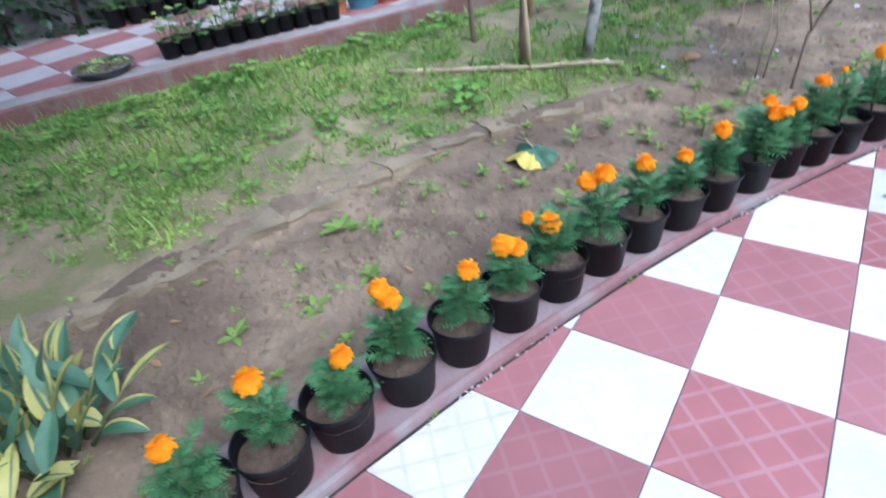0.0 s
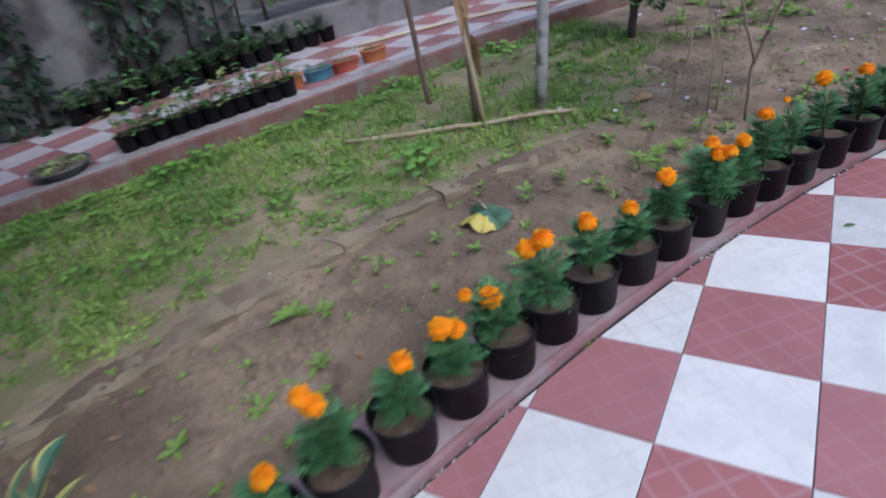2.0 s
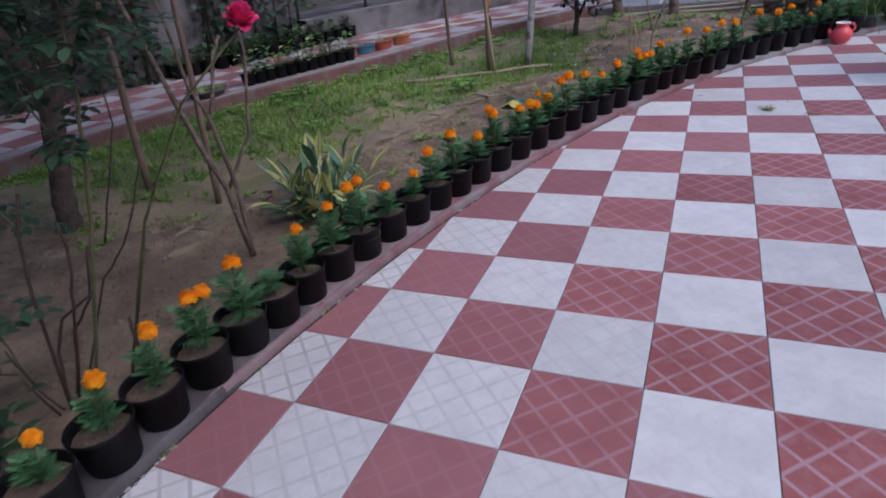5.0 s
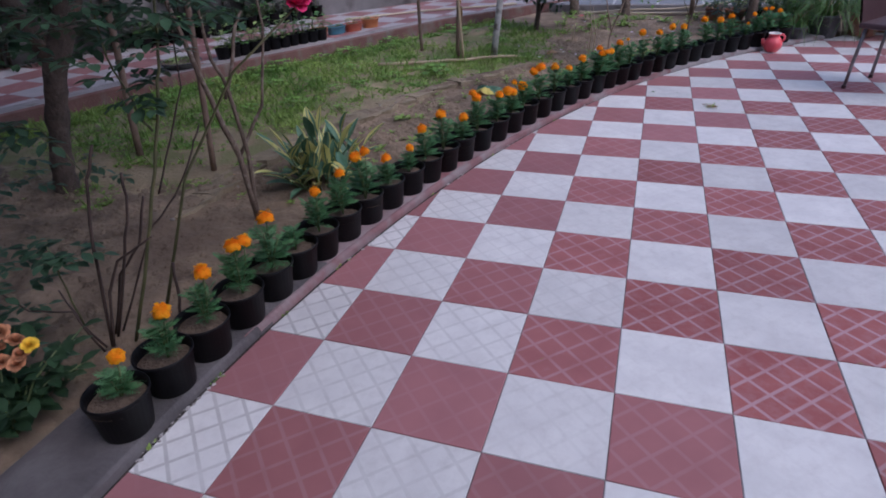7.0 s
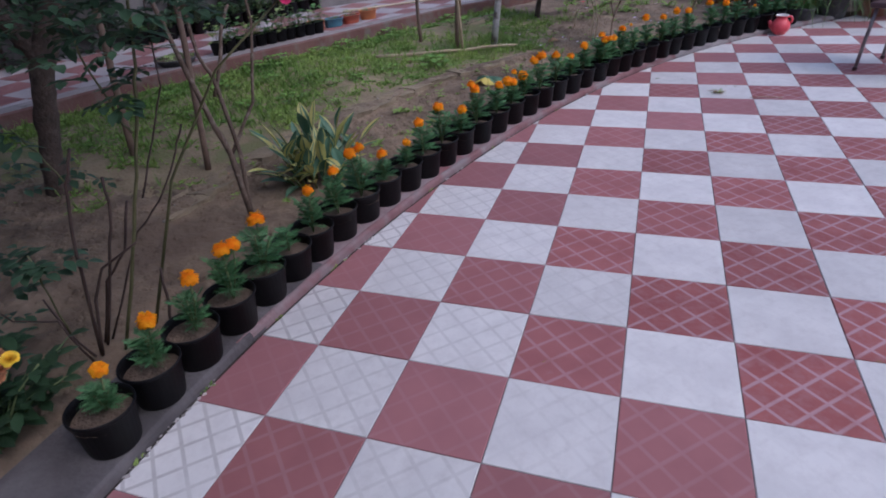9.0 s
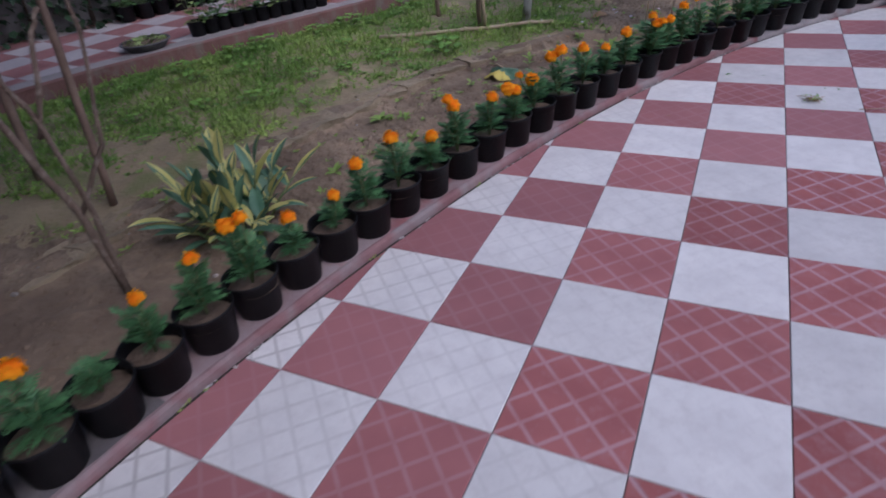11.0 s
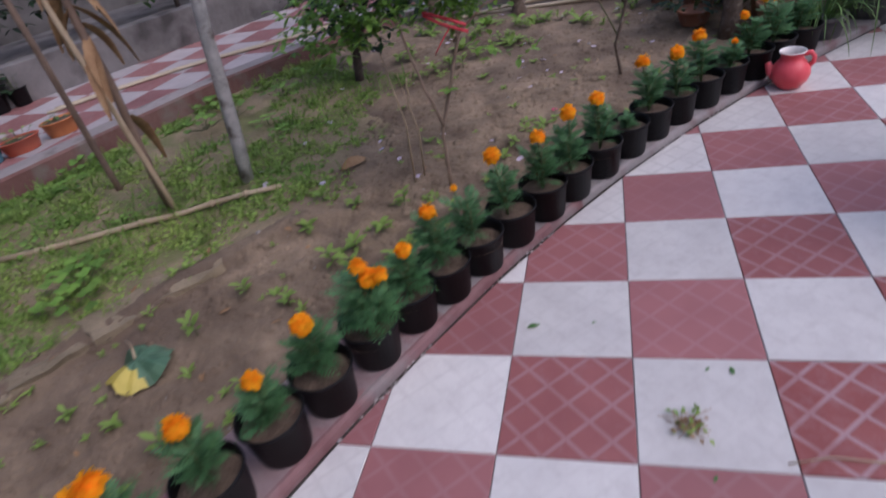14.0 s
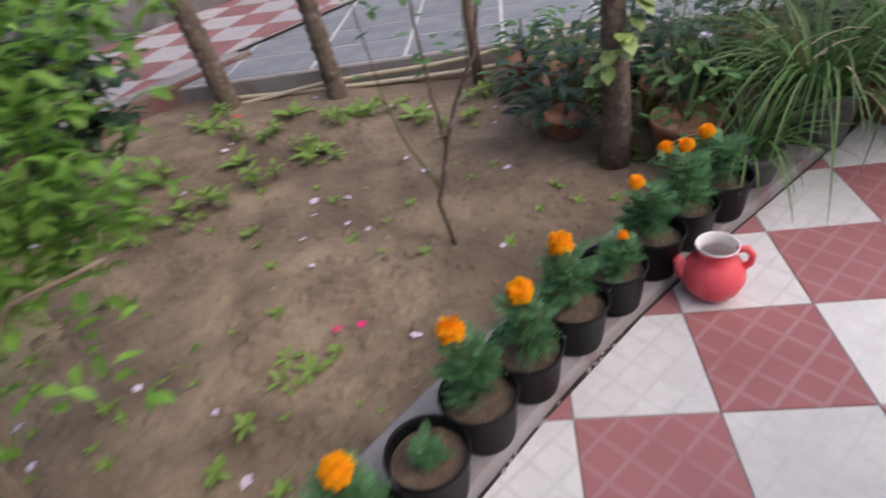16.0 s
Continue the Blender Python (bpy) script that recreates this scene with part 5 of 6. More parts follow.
def palm_trunk(x, y, lean, r, label):
    """A scarred trunk with leaf-base ridges."""
    prof, rad, z = [], [], -0.03
    k = 0
    while z < 2.2:
        prof.append((x + lean * z, y + 0.03 * z, z))
        rad.append(r * (1 + (0.13 if k % 2 else -0.04)) * (1 + 0.25 * math.exp(-max(0, z) / 0.08)) * (1 - 0.08 * z))
        z += 0.022
        k += 1
    g = Geo().tube(prof, rad, 14)
    for i, v in enumerate(g.v):
        w = Vector(v)
        g.v[i] = tuple(w + 0.008 * noise.noise_vector(w * 24))
    t = tagged(part("scarred_trunk", g, M["bark"]), label, "tree", "trunks by the terrace")


palm_trunk(-0.88, 5.86, -0.12, 0.05, "rough brown trunk rising beside the terrace edge")
palm_trunk(-0.31, 5.83, -0.07, 0.045, "rough brown trunk rising beside the terrace edge")
pole("wooden_post", (0.38, 5.8, 0.0), (0.33, 5.84, 1.9), 0.026, M["pole"], "plain brown wooden post beside the terrace", "post")
pole("bamboo_post", (-0.72, 4.35, gz(-.72, 4.35) - 0.02), (-0.7, 4.36, 0.2), 0.006, M["bamboo"], "short pale stick stuck in the soil", "stick")


def hose(name, pts, r, mat, label):
    fine = []
    P = [Vector(p) for p in pts]
    for a, b, c, d in zip([P[0]] + P[:-2], P[:-1], P[1:], P[2:] + [P[-1]]):
        for k in range(6):
            u = k / 6
            fine.append(0.5 * ((2 * b) + (c - a) * u + (2 * a - 5 * b + 4 * c - d) * u * u + (3 * b - a - 3 * c + d) * u ** 3))
    fine.append(P[-1])
    tagged(part(name, Geo().tube(fine, r, 8), mat), label, "hose")


M["hose"] = material("beige_hose", (0.42, 0.35, 0.24), (0.52, 0.45, 0.33), 12, 0.5, 0.1)
Z = 0.05
hose("garden_hose", [(-0.9, 5.93, Z + .03), (-.4, 5.91, Z + .02), (.1, 5.9, Z + .02), (.5, 5.89, Z + .03), (.9, 5.93, Z + .04), (1.3, 5.9, Z)], 0.012, M["hose"], "beige garden hose lying along the terrace foot")
hose("garden_hose", [(-0.85, 5.88, Z + .01), (-.3, 5.93, Z + .05), (.2, 5.94, Z + .06), (.6, 5.92, .16), (.8, 6.05, .166), (1.2, 6.1, .166)], 0.012, M["hose"], "beige garden hose lying along the terrace foot")
Z = PATH_Z + 0.012
hose("path_hose", [(-3.2, 4.55, Z), (-2.85, 4.9, Z), (-2.5, 5.2, Z), (-2.1, 5.42, Z), (-1.75, 5.6, Z), (-1.55, 5.75, Z)], 0.01, M["hose"], "beige hose lying across the chequered path")
hose("path_hose", [(-3.2, 4.62, Z), (-2.85, 4.95, Z), (-2.5, 5.24, Z), (-2.1, 5.46, Z), (-1.75, 5.65, Z), (-1.6, 5.82, Z)], 0.01, M["hose"], "beige hose lying across the chequered path")


# ---- red clay jug ----
M["jug"] = material("red_glazed_clay", (0.8, 0.085, 0.105), (0.9, 0.16, 0.185), 9, 0.32, 0.15, 50, spots=(12, (0.62, 0.25, 0.22), 0.6, 0.75))
M["enamel"] = material("white_glaze", (0.72, 0.68, 0.66), (0.82, 0.78, 0.76), 12, 0.35, 0.1)


def jug():
    t = thing("clay_jug", pose(0.985, 4.265, 0.001, 0, 0, -15) @ Matrix.Diagonal((0.86, 0.86, 0.9, 1)), "red painted clay jug with spout, handle and white inside", "jug")
    outer = [(0.001, 0), (0.045, 0), (0.05, 0.005), (0.074, 0.03), (0.086, 0.062), (0.082, 0.095), (0.062, 0.122), (0.05, 0.135), (0.048, 0.148), (0.056, 0.162), (0.059, 0.167)]
    part("body", Geo().lathe(outer, 36), M["jug"], t)
    part("lining", Geo().lathe([(0.059, 0.167), (0.0575, 0.171), (0.054, 0.168), (0.045, 0.148), (0.046, 0.135), (0.06, 0.115), (0.078, 0.08), (0.05, 0.03), (0.001, 0.02)], 36), M["enamel"], t, "white glazed inside and rim")
    part("spout", Geo().tube([(-0.065, 0, 0.06), (-0.088, 0, 0.08), (-0.097, 0, 0.105), (-0.1, 0, 0.115)], [0.028, 0.022, 0.016, 0.015], 14), M["jug"], t)
    part("handle", Geo().tube([(0.05, 0, 0.155), (0.075, 0, 0.16), (0.092, 0, 0.14), (0.09, 0, 0.115), (0.074, 0, 0.1)], [0.011, 0.011, 0.01, 0.01, 0.011], 10), M["jug"], t)


jug()

# ---- brown plastic armchair ----
M["chair"] = material("brown_plastic", (0.06, 0.03, 0.032), (0.085, 0.045, 0.045), 10, 0.4, 0.1)
M["steel"] = material("dull_steel", (0.22, 0.2, 0.2), (0.3, 0.28, 0.27), 20, 0.4, 0.1, metal=0.6)


def armchair():
    t = thing("plastic_armchair", pose(1.565, 3.15, 0.001, 0, 0, 54), "brown plastic armchair with slim grey metal legs", "chair")
    w, d = 0.205, 0.205
    for sx in (-1, 1):
        for sy in (-1, 1):
            lg = part("leg", Geo().tube([(sx * w, sy * d, 0.0), (sx * w * 0.95, sy * d * 0.95, 0.2), (sx * w * 0.88, sy * d * 0.88, 0.4)], 0.011, 10), M["steel"], t, "slim grey metal leg")
            part("foot", Geo().lathe([(0.001, 0), (0.014, 0), (0.014, 0.02), (0.011, 0.022)], 10, at=(sx * w, sy * d, 0)), M["chair"], lg)
    seat = Geo()
    seat.box((-0.22, -0.22, 0.39), (0.22, 0.22, 0.425), 0.014)
    part("seat", seat, M["chair"], t)
    back = Geo()
    n = 10
    rows_ = []
    for k in range(8):
        z = 0.41 + 0.44 * k / 7
        rows_.append([(0.21 * math.sin(a) * (1 - 0.1 * k / 7), 0.2 + 0.03 * math.cos(a) + 0.1 * k / 7, z) for a in np.linspace(-1.4, 1.4, n)])
    vs = [p for r in rows_ for p in r] + [(p[0], p[1] + 0.012, p[2]) for r in rows_ for p in r]
    fs = []
    m_ = len(rows_) * n
    for k in range(7):
        for i in range(n - 1):
            q4 = (k * n + i, k * n + i + 1, k * n + n + i + 1, k * n + n + i)
            fs += [q4, tuple(m_ + j for j in q4[::-1])]
    for i in range(n - 1):
        fs.append((7 * n + i, 7 * n + i + 1, m_ + 7 * n + i + 1, m_ + 7 * n + i))
    back.add(vs, fs, 0, True)
    part("backrest", back, M["chair"], t)
    for sx in (-1, 1):
        part("armrest", Geo().tube([(sx * 0.21, -0.2, 0.41), (sx * 0.235, -0.2, 0.52), (sx * 0.24, -0.16, 0.6), (sx * 0.24, 0.0, 0.62), (sx * 0.225, 0.2, 0.63)], [0.02, 0.02, 0.022, 0.022, 0.018], 10), M["chair"], t)


armchair()


# ---- litter on the patio ----
def patio_litter():
    q = random.Random(70)
    g = Geo()
    for _ in range(34):
        a = q.uniform(0, 6.3)
        g.tube([(q.gauss(0, 0.02), q.gauss(0, 0.018), 0.004), (q.gauss(0, 0.03), q.gauss(0, 0.025), q.uniform(0.004, 0.03))], 0.0012, 4, 0)
        leaf(g, (q.gauss(0, 0.028), q.gauss(0, 0.022), q.uniform(0.003, 0.022)), (math.cos(a), math.sin(a), q.uniform(-0.1, 0.6)), q.uniform(0.015, 0.035), 0.012, q.choice((0, 1, 1)), 0.5, 2)
    tagged(part("weed_tuft", g, [M["dry"], M["weed"]], None, "", pose(0.41, 2.5, 0.001) @ Matrix.Scale(0.75, 4)), "pulled-up withered weed tuft on a white tile", "debris")
    lm = Geo()
    leaf(lm, (0, 0, 0.002), (1, 0, 0.12), 0.04, 0.018, 0, 0.25, 4)
    me = lm.mesh("fallen_leaf", M["leaf"])
    dry = Geo()
    leaf(dry, (0, 0, 0.002), (1, 0, 0.12), 0.04, 0.016, 0, 0.25, 4)
    md = dry.mesh("fallen_leaf", M["dry"])
    for x, y, a, s, mm in ((0.03, 2.8, 20, 0.9, me), (0.52, 2.65, 100, 0.6, me), (0.46, 2.66, 40, 0.4, me), (-0.18, 2.21, 10, 0.5, md), (0.44, 2.37, 60, 0.4, me), (0.2, 2.82, 15, 0.35, me), (-.22, -.22, 50, .35, md), (.42, -.6, 20, .5, md), (.65, .0, 0, .4, md)):
        ob = part("fallen_leaf", mm, None, None, "", pose(x, y, 0.001, 0, 0, a))
        ob.scale = (s, s, s)
        tagged(ob, "small fallen green leaf on the patio tiles" if mm is me else "small dry brown leaf on the patio tiles", "leaf", "leaves on the patio")
    tagged(part("straw", Geo().tube([(0.58, 2.42, 0.003), (0.66, 2.44, 0.005), (0.76, 2.435, 0.003)], 0.0018, 5), M["bamboo"]), "thin straw lying on the patio tiles", "straw")


patio_litter()


# ---- plants at the patio's far corner ----
M["grey_pot"] = material("dusty_grey_plastic", (0.05, 0.05, 0.055), (0.1, 0.1, 0.105), 9, 0.6, 0.2, 60, spots=(12, (0.2, 0.19, 0.18), 0.55, 0.8))
M["clay"] = material("terracotta", (0.3, 0.13, 0.08), (0.4, 0.2, 0.13), 9, 0.85, 0.3, 60, spots=(14, (0.42, 0.34, 0.3), 0.55, 0.75))


def simple_pot(t, r, h, mat, z0=0.0, square_=False):
    n = 4 if square_ else 28
    part("pot", Geo().lathe([(0.001, z0), (r * 0.78, z0), (r * 0.8, z0 + 0.004), (r * 0.96, z0 + h * 0.85), (r * 1.03, z0 + h * 0.86), (r * 1.03, z0 + h), (r * 0.97, z0 + h), (r * 0.92, z0 + h * 0.88), (0.001, z0 + h * 0.88)], n), mat, t)


def grass_pot(x, y, r, h, n, length, seed, label, mat, mats, width=0.008):
    q = random.Random(seed)
    t = thing("grass_pot", pose(x, y, 0.0), label, "potted plant")
    simple_pot(t, r, h, mat)
    g = Geo()
    for _ in range(n):
        a = q.uniform(0, 6.3)
        rr = r * 0.6 * math.sqrt(q.random())
        lift = q.uniform(0.5, 3.0)
        g.blade((rr * math.cos(a), rr * math.sin(a), h * 0.85), (math.cos(a), math.sin(a), lift), (-math.cos(a), -math.sin(a), 1), length * q.uniform(0.55, 1.1), width * q.uniform(0.7, 1.3), q.uniform(1.4, 3.6), 8, 0 if q.random() < 0.9 else 1, 0.3, (0.8, 1, 0.9, 0.7, 0.05))
    tagged(part("grass", g, mats, t), kind="stuff")


GM = [M["grass"], M["bamboo"]]
grass_pot(1.22, 4.76, 0.1, 0.13, 90, 0.34, 1, "grey plastic pot with thin arching green blades", M["grey_pot"], GM, 0.006)
grass_pot(1.5, 5.0, 0.14, 0.2, 260, 0.62, 2, "large pot of long arching green grass blades", M["grey_pot"], GM)
grass_pot(1.85, 5.1, 0.14, 0.2, 240, 0.62, 3, "large pot of long arching green grass blades", M["clay"], GM)
grass_pot(2.25, 5.2, 0.14, 0.2, 220, 0.6, 4, "large pot of long arching green grass blades", M["grey_pot"], GM)
grass_pot(2.7, 5.25, 0.14, 0.2, 180, 0.6, 6, "large pot of long arching green grass blades", M["grey_pot"], GM)
grass_pot(1.25, 5.25, 0.12, 0.18, 160, 0.5, 5, "clay pot of long arching green grass blades", M["clay"], GM)


def leafy_pot(x, y, r, h, mat, leafmat, n, size, crown, seed, label, z0=None, flowers=()):
    q = random.Random(seed)
    t = thing("leafy_pot", pose(x, y, gz(x, y) if z0 is None else z0), label, "potted plant")
    simple_pot(t, r, h, mat)
    g = Geo()
    for _ in range(6):
        a = q.uniform(0, 6.3)
        g.tube([(0, 0, h * 0.8), (math.cos(a) * crown * 0.3, math.sin(a) * crown * 0.3, h + crown * 0.6), (math.cos(a) * crown * 0.6, math.sin(a) * crown * 0.6, h + crown * 1.3)], [0.005, 0.004, 0.003], 5, 1)
    for _ in range(n):
        a, rr = q.uniform(0, 6.3), crown * math.sqrt(q.random())
        leaf(g, (rr * math.cos(a), rr * math.sin(a), h + crown * q.uniform(0.0, 1.6) * (1.2 - 0.5 * rr / crown)), (math.cos(a), math.sin(a), q.uniform(-0.3, 0.7)), size * q.uniform(0.6, 1.15), size * 0.45, 0, 0.6, 3)
    part("leaves", g, [leafmat, M["stem"]], t)
    for dx, dy, dz in flowers:
        part("flower", bloom(0.02, int(dz * 100), None, 10), [M["lilac"], M["stem"]], t, "small pale lilac flower", pose(dx, dy, dz))


leafy_pot(1.1, 5.2, 0.11, 0.16, M["clay"], M["dark_leaf"], 150, 0.08, 0.2, 21, "clay pot with dense dark leafy plant")
leafy_pot(0.72, 5.2, 0.09, 0.08, M["clay"], M["dark_leaf"], 210, 0.08, 0.2, 22, "low clay pot hidden by dense dark leafy plant")
leafy_pot(1.08, 4.92, 0.11, 0.16, M["clay"], M["leaf"], 70, 0.06, 0.14, 11, "clay pot with small-leaved plant and lilac flower", None, ((0.02, -0.05, 0.42),))
leafy_pot(0.78, 5.5, 0.1, 0.14, M["clay"], M["leaf"], 60, 0.08, 0.14, 12, "clay pot with green leafy plant near the terrace")
leafy_pot(0.98, 5.55, 0.1, 0.14, M["pot"], M["dark_leaf"], 80, 0.07, 0.16, 13, "black pot with dark leafy plant near the terrace")
leafy_pot(0.6, 5.72, 0.09, 0.12, M["clay"], M["leaf"], 70, 0.07, 0.12, 14, "small clay pot with green leafy plant near the terrace")
leafy_pot(1.5, 5.55, 0.12, 0.18, M["clay"], M["dark_leaf"], 120, 0.09, 0.26, 15, "clay pot with tall dark leafy plant")
leafy_pot(1.95, 5.6, 0.12, 0.18, M["pot"], M["leaf"], 130, 0.09, 0.28, 16, "black pot with tall green leafy plant")
leafy_pot(2.45, 5.65, 0.12, 0.18, M["pot"], M["dark_leaf"], 120, 0.09, 0.28, 17, "black pot with tall dark leafy plant")
leafy_pot(2.05, 5.3, 0.1, 0.16, M["clay"], M["yellow"], 50, 0.035, 0.2, 18, "clay pot with yellow-leaved plant", 0.0)


def pothos_trunk():
    q = random.Random(19)
    x, y = 0.86, 4.95
    t = thing("climber_trunk", pose(x, y, gz(x, y) - 0.02), "tree trunk wrapped in pale green climbing leaves", "tree")
    pts = [(0.01 * math.sin(k), 0.008 * math.cos(k * 1.3), 0.12 * k) for k in range(16)]
    g = Geo().tube(pts, [0.043 - 0.0012 * k + 0.02 * math.exp(-k) for k in range(16)], 14)
    for i, v in enumerate(g.v):
        w = Vector(v)
        g.v[i] = tuple(w + 0.01 * noise.noise_vector(w * 18))
    part("trunk", g, M["bark"], t)
    v = Geo()
    vine = [(0.05 * math.cos(k * 0.5), 0.05 * math.sin(k * 0.5) - 0.01, 0.03 + k * 0.045) for k in range(34)]
    v.tube(vine, 0.004, 5, 1)
    for k, p in enumerate(vine):
        for _ in range(4):
            a = math.atan2(p[1], p[0]) + q.uniform(-0.9, 0.9)
            s = q.uniform(0.045, 0.085)
            leaf(v, p, (math.cos(a), math.sin(a), q.uniform(-0.9, 0.2)), s, s * 0.75, 0, 0.6, 3)
    part("vine", v, [M["pale_leaf"], M["stem"]], t)


M["pale_leaf"] = material("pale_green_leaf", (0.16, 0.26, 0.06), (0.34, 0.42, 0.14), 14, 0.45, 0.2, 60, island=0.4, leafy=0.2)
pothos_trunk()


# ---- pots on the raised path ----
M["blue"] = material("blue_plastic", (0.06, 0.22, 0.32), (0.1, 0.3, 0.4), 12, 0.4, 0.1)
M["orange_clay"] = material("orange_plastic", (0.5, 0.16, 0.05), (0.58, 0.22, 0.08), 12, 0.45, 0.1)
M["red_clay"] = material("red_plastic", (0.42, 0.09, 0.05), (0.5, 0.13, 0.07), 12, 0.45, 0.1)


def path_pot(x, y, r, h, mat, leafmat, n, size, seed, label, name="seedling_pot", group="", squash=1.0, high=0.1):
    q = random.Random(seed)
    t = thing(name, pose(x, y, PATH_Z + 0.001, 0, 0, q.uniform(0, 360) if squash == 1 else 60), label, "potted plant", group)
    prof = [(0.001, 0), (r * 0.8, 0), (r * 0.82, 0.004), (r * 0.97, h * 0.9), (r * 1.04, h * 0.92), (r * 1.04, h), (r * 0.97, h), (r * 0.93, h * 0.86)]
    pg = Geo().lathe(prof, 22)
    sgeo = Geo().disc(r * 0.95, h * 0.87, 22)
    for gg in (pg, sgeo):
        gg.v = [(v[0] * (2 - squash if squash < 1 else 1), v[1] * squash, v[2]) for v in gg.v]
    part("pot", pg, mat, t)
    part("soil", sgeo, M["potsoil"], t)
    g = Geo()
    for _ in range(n):
        a, rr = q.uniform(0, 6.3), r * 0.9 * math.sqrt(q.random())
        z = h * 0.9 + high * q.random() ** 1.3
        p = Vector((rr * math.cos(a) * (1.25 if squash < 1 else 1), rr * math.sin(a) * squash, z))
        g.tube([(p.x * 0.5, p.y * 0.5, h * 0.85), p], 0.0014, 4, 1, False)
        leaf(g, p, (math.cos(a), math.sin(a), q.uniform(-0.1, 0.6)), size * q.uniform(0.6, 1.2), size * 0.75, 0, 0.5, 3)
    part("leaves", g, [leafmat, M["stem"]], t)


def path_pots():
    q = random.Random(90)
    # black seedling pots along the kerb
    n = 11
    for k in range(n):
        f = k / (n - 1)
        y = 2.66 + f * 0.86
        x = far_x(y) - 0.2 - 0.02 * q.random()
        path_pot(x, y, 0.062, 0.1, M["pot"], M["leaf"] if k % 3 else M["pale_leaf"], 20, 0.062, 200 + k, "black plastic pot with green seedlings on the path", "seedling_pot", "seedling pots along the path kerb", 1.0, 0.13 if k % 2 else 0.18)
    # a second line nearer the wall
    n = 15
    for k in range(n):
        f = k / (n - 1)
        y = 3.0 + f * 1.85
        x = -4.5 + 0.78 * f + 0.02 * q.random()
        for row in (0, 1):
            path_pot(x - 0.15 * row, y + 0.07 * row, 0.068, 0.12, M["pot"], M["dark_leaf"] if (k + row) % 3 else M["leaf"], 24, 0.065, 300 + 2 * k + row, "black plastic pot with dark seedlings by the wall", "nursery_pot", "nursery pots by the wall", 1.0, 0.12)
    path_pot(-3.02, 3.63, 0.085, 0.085, M["orange_clay"], M["leaf"], 16, 0.04, 401, "orange plastic planter with small seedlings", "plastic_planter", "bright planters on the path", 0.8, 0.05)
    path_pot(-2.93, 3.82, 0.085, 0.075, M["blue"], M["leaf"], 14, 0.035, 402, "blue plastic planter with small seedlings", "plastic_planter", "bright planters on the path", 0.75, 0.04)
    path_pot(-2.83, 3.99, 0.085, 0.075, M["red_clay"], M["pale_leaf"], 16, 0.035, 403, "red plastic planter with small seedlings", "plastic_planter", "bright planters on the path", 0.75, 0.05)
    path_pot(-2.74, 4.2, 0.085, 0.085, M["orange_clay"], M["leaf"], 12, 0.03, 404, "round orange plastic planter with small seedlings", "plastic_planter", "bright planters on the path", 0.85, 0.03)
    # round tray of weeds
    t = thing("round_tray", pose(-3.56, 2.34, PATH_Z + 0.001), "shallow grey round tray filled with soil and weeds", "planter")
    part("tray", Geo().lathe([(0.001, 0), (0.12, 0), (0.155, 0.04), (0.165, 0.045), (0.162, 0.052), (0.15, 0.045), (0.14, 0.035)], 30), M["grey_pot"], t)
    part("soil", Geo().lathe([(0.148, 0.042), (0.09, 0.05), (0.001, 0.052)], 24), M["potsoil"], t)
    g = Geo()
    for _ in range(170):
        a, rr = q.uniform(0, 6.3), 0.14 * math.sqrt(q.random())
        leaf(g, (rr * math.cos(a), rr * math.sin(a), 0.045), (math.cos(a * 3), math.sin(a * 3), q.uniform(0.3, 1.4)), q.uniform(0.02, 0.04), 0.012, 0, 0.5, 2)
    tagged(part("weed_cover", g, M["pale_leaf"], t), kind="stuff")


path_pots()


# ---- creeper and shrubs before the wall ----
def wall_creeper(y0, y1, z1, n, seed, label, out=0.35):
    q = random.Random(seed)
    g = Geo()
    for _ in range(n):
        y = q.uniform(y0, y1)
        top = z1 * (0.75 + 0.5 * noise.noise(Vector((y * 1.7, seed, 0))))
        z = PATH_Z + max(0.05, top) * q.random() ** 0.8
        x = wall_x(y) + 0.02 + q.random() ** 2 * out * (0.6 + 0.4 * noise.noise(Vector((y * 3, z * 3, seed))))
        a = q.uniform(-1.2, 1.2)
        for k in range(2):
            s = q.uniform(0.05, 0.1)
            leaf(g, (x, y, z), (math.cos(a), math.sin(a) + k * 0.5, q.uniform(-0.9, 0.3)), s, s * 0.6, 0, 0.6, 2)
    for k in range(7):
        y = q.uniform(y0, y1)
        g.tube([(wall_x(y) + 0.03, y, PATH_Z - 0.02), (wall_x(y) + 0.06, y + 0.1, PATH_Z + z1 * 0.5), (wall_x(y) + 0.03, y - 0.1, PATH_Z + z1)], [0.012, 0.008, 0.004], 6, 1)
    tagged(part("wall_creeper", g, [M["dark_leaf"], M["dark_bark"]]), label, "creeper")


wall_creeper(1.2, 3.0, 1.9, 1500, 1, "dense dark green creeper covering the garden wall", 0.45)
wall_creeper(-1.5, 1.2, 1.6, 900, 2, "dark green creeper covering the shaded garden wall", 0.5)
wall_creeper(3.35, 4.3, 1.6, 500, 3, "dark green creeper hanging on the garden wall", 0.25)

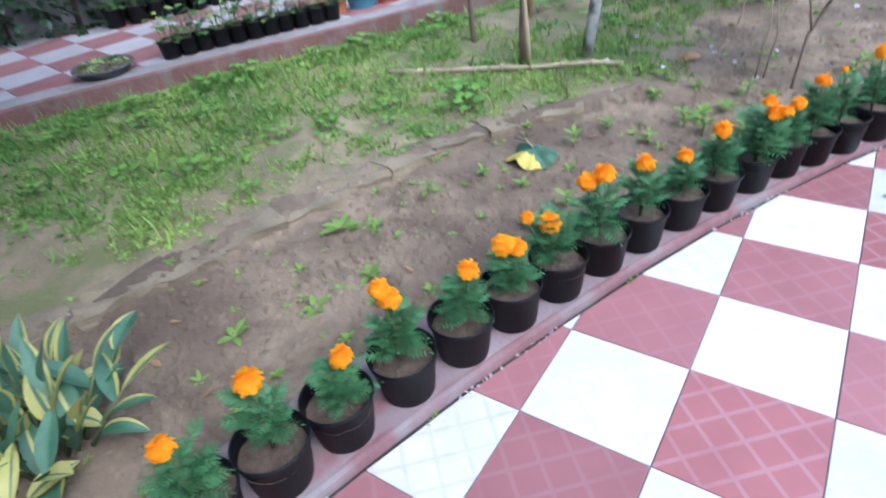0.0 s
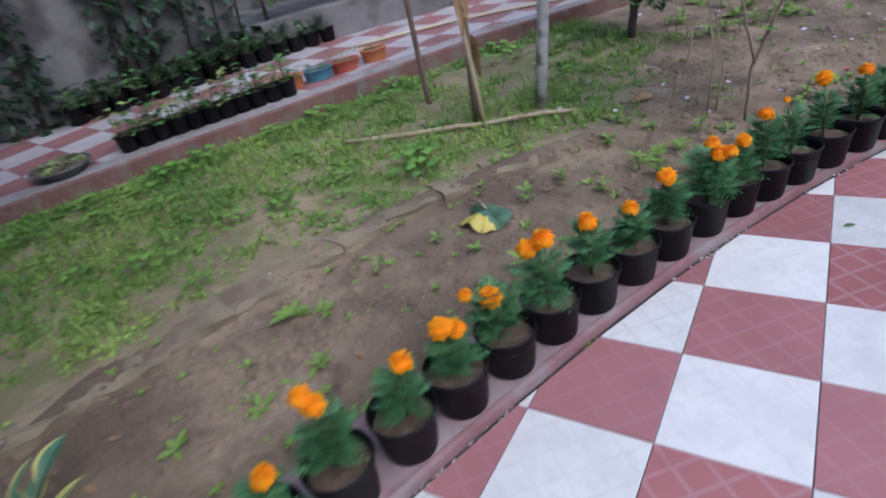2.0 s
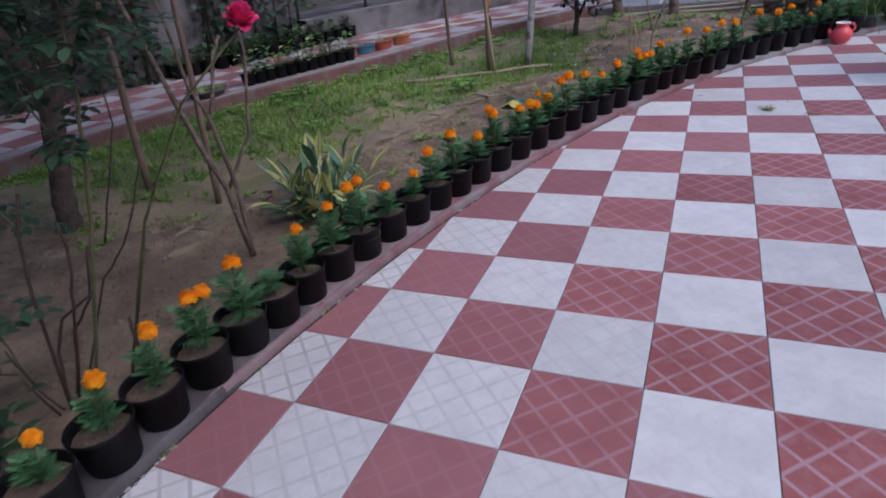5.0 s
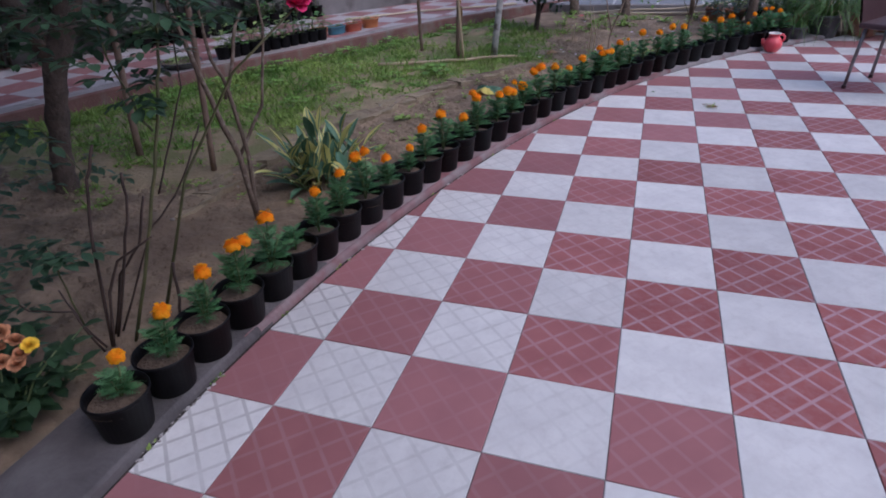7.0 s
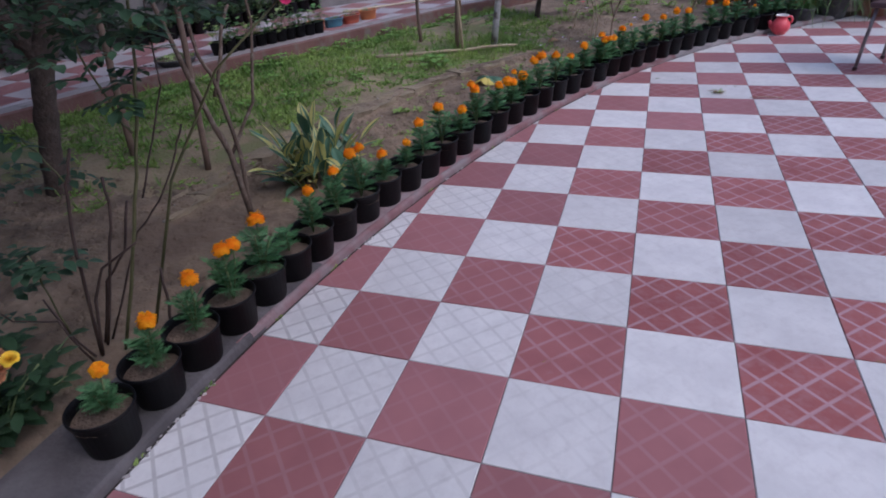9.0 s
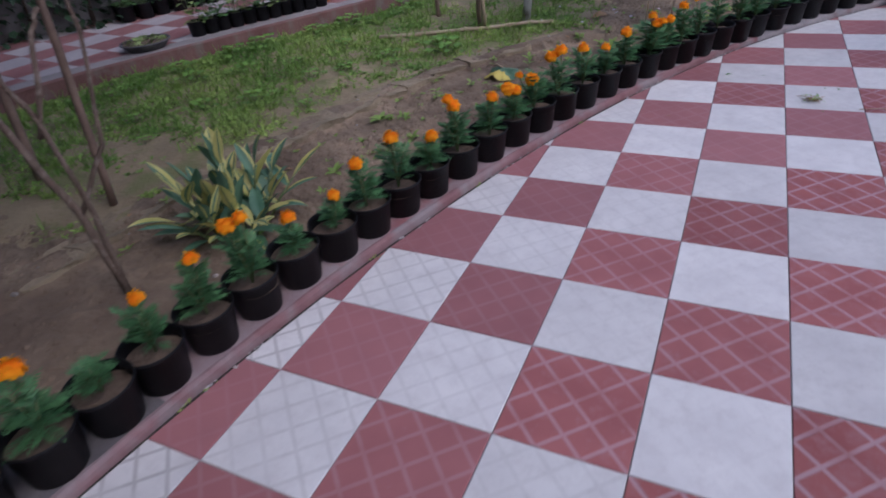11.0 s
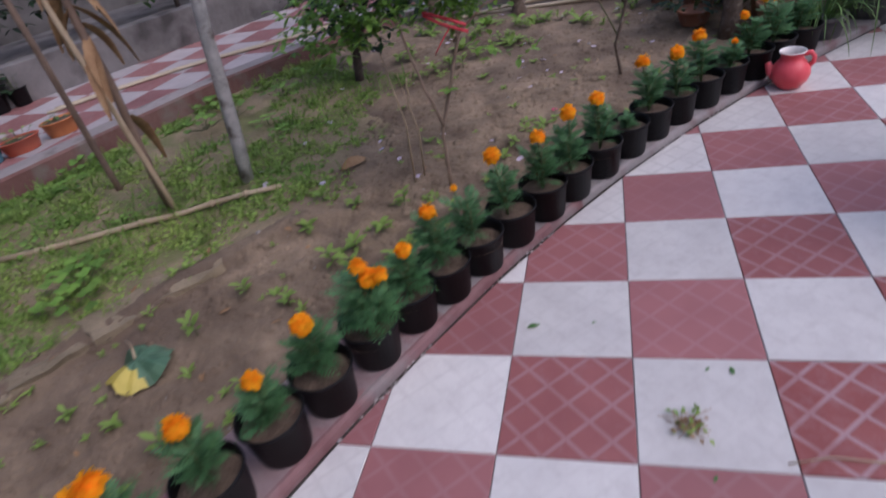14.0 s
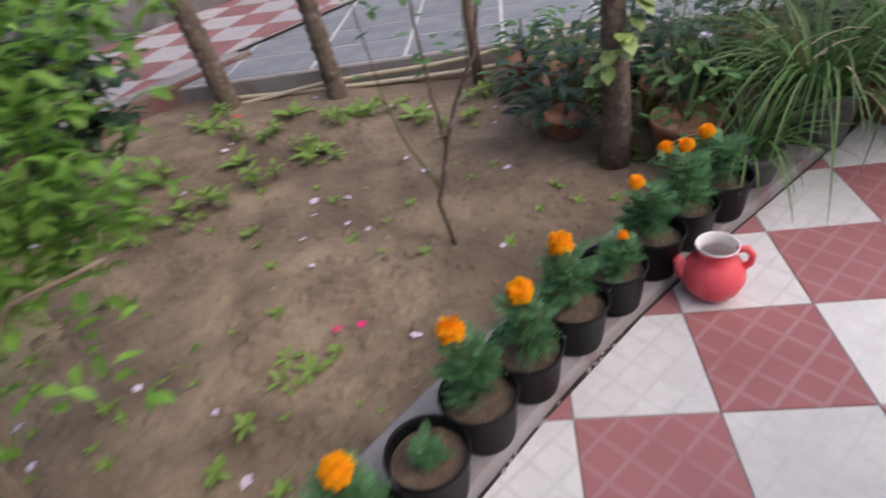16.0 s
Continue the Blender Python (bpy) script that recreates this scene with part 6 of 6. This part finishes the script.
# low planting bed with a cement edge beyond the wall's end
rows_b = []
for y in np.arange(4.4, 9.4, 0.3):
    x = wall_x(y) + 0.1
    rows_b.append([(x, y, PATH_Z - 0.05), (x, y, PATH_Z + 0.26), (x - 0.14, y, PATH_Z + 0.27), (x - 0.14, y, PATH_Z + 0.2), (x - 2.2, y, PATH_Z + 0.2), (x - 2.2, y, 2.2)])
sweep("raised_bed", rows_b, M["wall"], "low grey cement wall of a raised planting bed", "bed wall")
for k, (y, s) in enumerate(((4.9, 0.3), (5.6, 0.35), (6.4, 0.35), (7.3, 0.4), (8.3, 0.4))):
    q = random.Random(500 + k)
    t = thing("bed_shrub", pose(wall_x(y) - 0.65, y, PATH_Z + 0.2), "dark leafy shrub in the raised bed", "shrub", "shrubs in the raised bed")
    part("stem", Geo().tube([(0, 0, -0.02), (0.02, 0.01, 0.3), (0.0, 0.03, 0.7)], [0.02, 0.016, 0.008], 8), M["dark_bark"], t)
    part("leaves", crown_leaves(q, 260, (0, 0, 0.6), (0.5, 0.5, 0.55), 0.09), M["dark_leaf"] if k % 2 else M["leaf"], t)


# ---- broken mortar and weeds in the joint before the kerb ----
def joint_litter():
    q = random.Random(140)
    g, w = Geo(), Geo()
    for _ in range(420):
        y = q.uniform(-1.1, 4.5)
        if noise.noise(Vector((0, y * 2.1, 7))) < 0.05:
            continue
        p = kerb_point(y, front(y) + q.uniform(-0.002, 0.014))
        r = 0.002 + 0.006 * q.random() ** 2
        z = 0.0005
        g.add([(p.x + r * q.uniform(0.6, 1.4), p.y, z), (p.x, p.y + r * q.uniform(0.6, 1.6), z), (p.x - r, p.y, z), (p.x, p.y - r * q.uniform(0.6, 1.6), z), (p.x, p.y, z + r * 0.6)], [(0, 1, 4), (1, 2, 4), (2, 3, 4), (3, 0, 4)])
    tagged(part("mortar_chips", g, M["joint_chip"]), "crumbled pale mortar chips along the kerb joint", "mortar", kind="stuff")
    for y in (-0.82, -0.55, -0.2, 0.12, 0.2, 0.85, 1.42, 2.1):
        p = kerb_point(y, front(y) + 0.006)
        for _ in range(9):
            a = q.uniform(0, 6.3)
            leaf(w, (p.x + q.gauss(0, 0.004), p.y + q.gauss(0, 0.012), 0.0), (math.cos(a), math.sin(a), q.uniform(0.2, 1.2)), q.uniform(0.008, 0.018), 0.006, 0, 0.4, 2)
    tagged(part("joint_weeds", w, M["weed"]), "tiny green weeds growing in the kerb joint", "weeds", kind="stuff")


M["joint_chip"] = material("pale_mortar_chip", (0.3, 0.28, 0.27), (0.5, 0.47, 0.45), 30, 0.95, 0.4, island=0.35)
joint_litter()


# ---- dark leafy rose shrubs near the tree ----
def shade_shrub(x, y, h, spread, n, seed):
    q = random.Random(seed)
    t = thing("shade_shrub", pose(x, y, gz(x, y) - 0.01), "dark green rose shrub growing in the tree's shade", "shrub", "shrubs in the shade")
    for k in range(5):
        a = 1.3 * k + q.random()
        part("stem", Geo().tube([(0, 0, 0), (math.cos(a) * spread * 0.4, math.sin(a) * spread * 0.4, h * 0.5), (math.cos(a) * spread * 0.7, math.sin(a) * spread * 0.7, h)], [0.006, 0.005, 0.003], 6), M["brown_cane"], t)
    g = Geo()
    for _ in range(n):
        a, r = q.uniform(0, 6.3), spread * math.sqrt(q.random())
        pinnate(g, q, (r * math.cos(a), r * math.sin(a), h * q.uniform(0.35, 1.1)), (math.cos(a), math.sin(a), q.uniform(-0.4, 0.3)), q.uniform(0.055, 0.09))
    tagged(part("foliage", g, M["rose_leaf"], t), kind="stuff")


shade_shrub(-2.35, -0.35, 0.55, 0.28, 60, 151)
shade_shrub(-2.9, -0.1, 0.75, 0.3, 70, 152)
shade_shrub(-1.85, -0.75, 0.4, 0.22, 45, 153)

# ---- tiles, last ----
lay_patio()
lay_path()
lay_terrace()
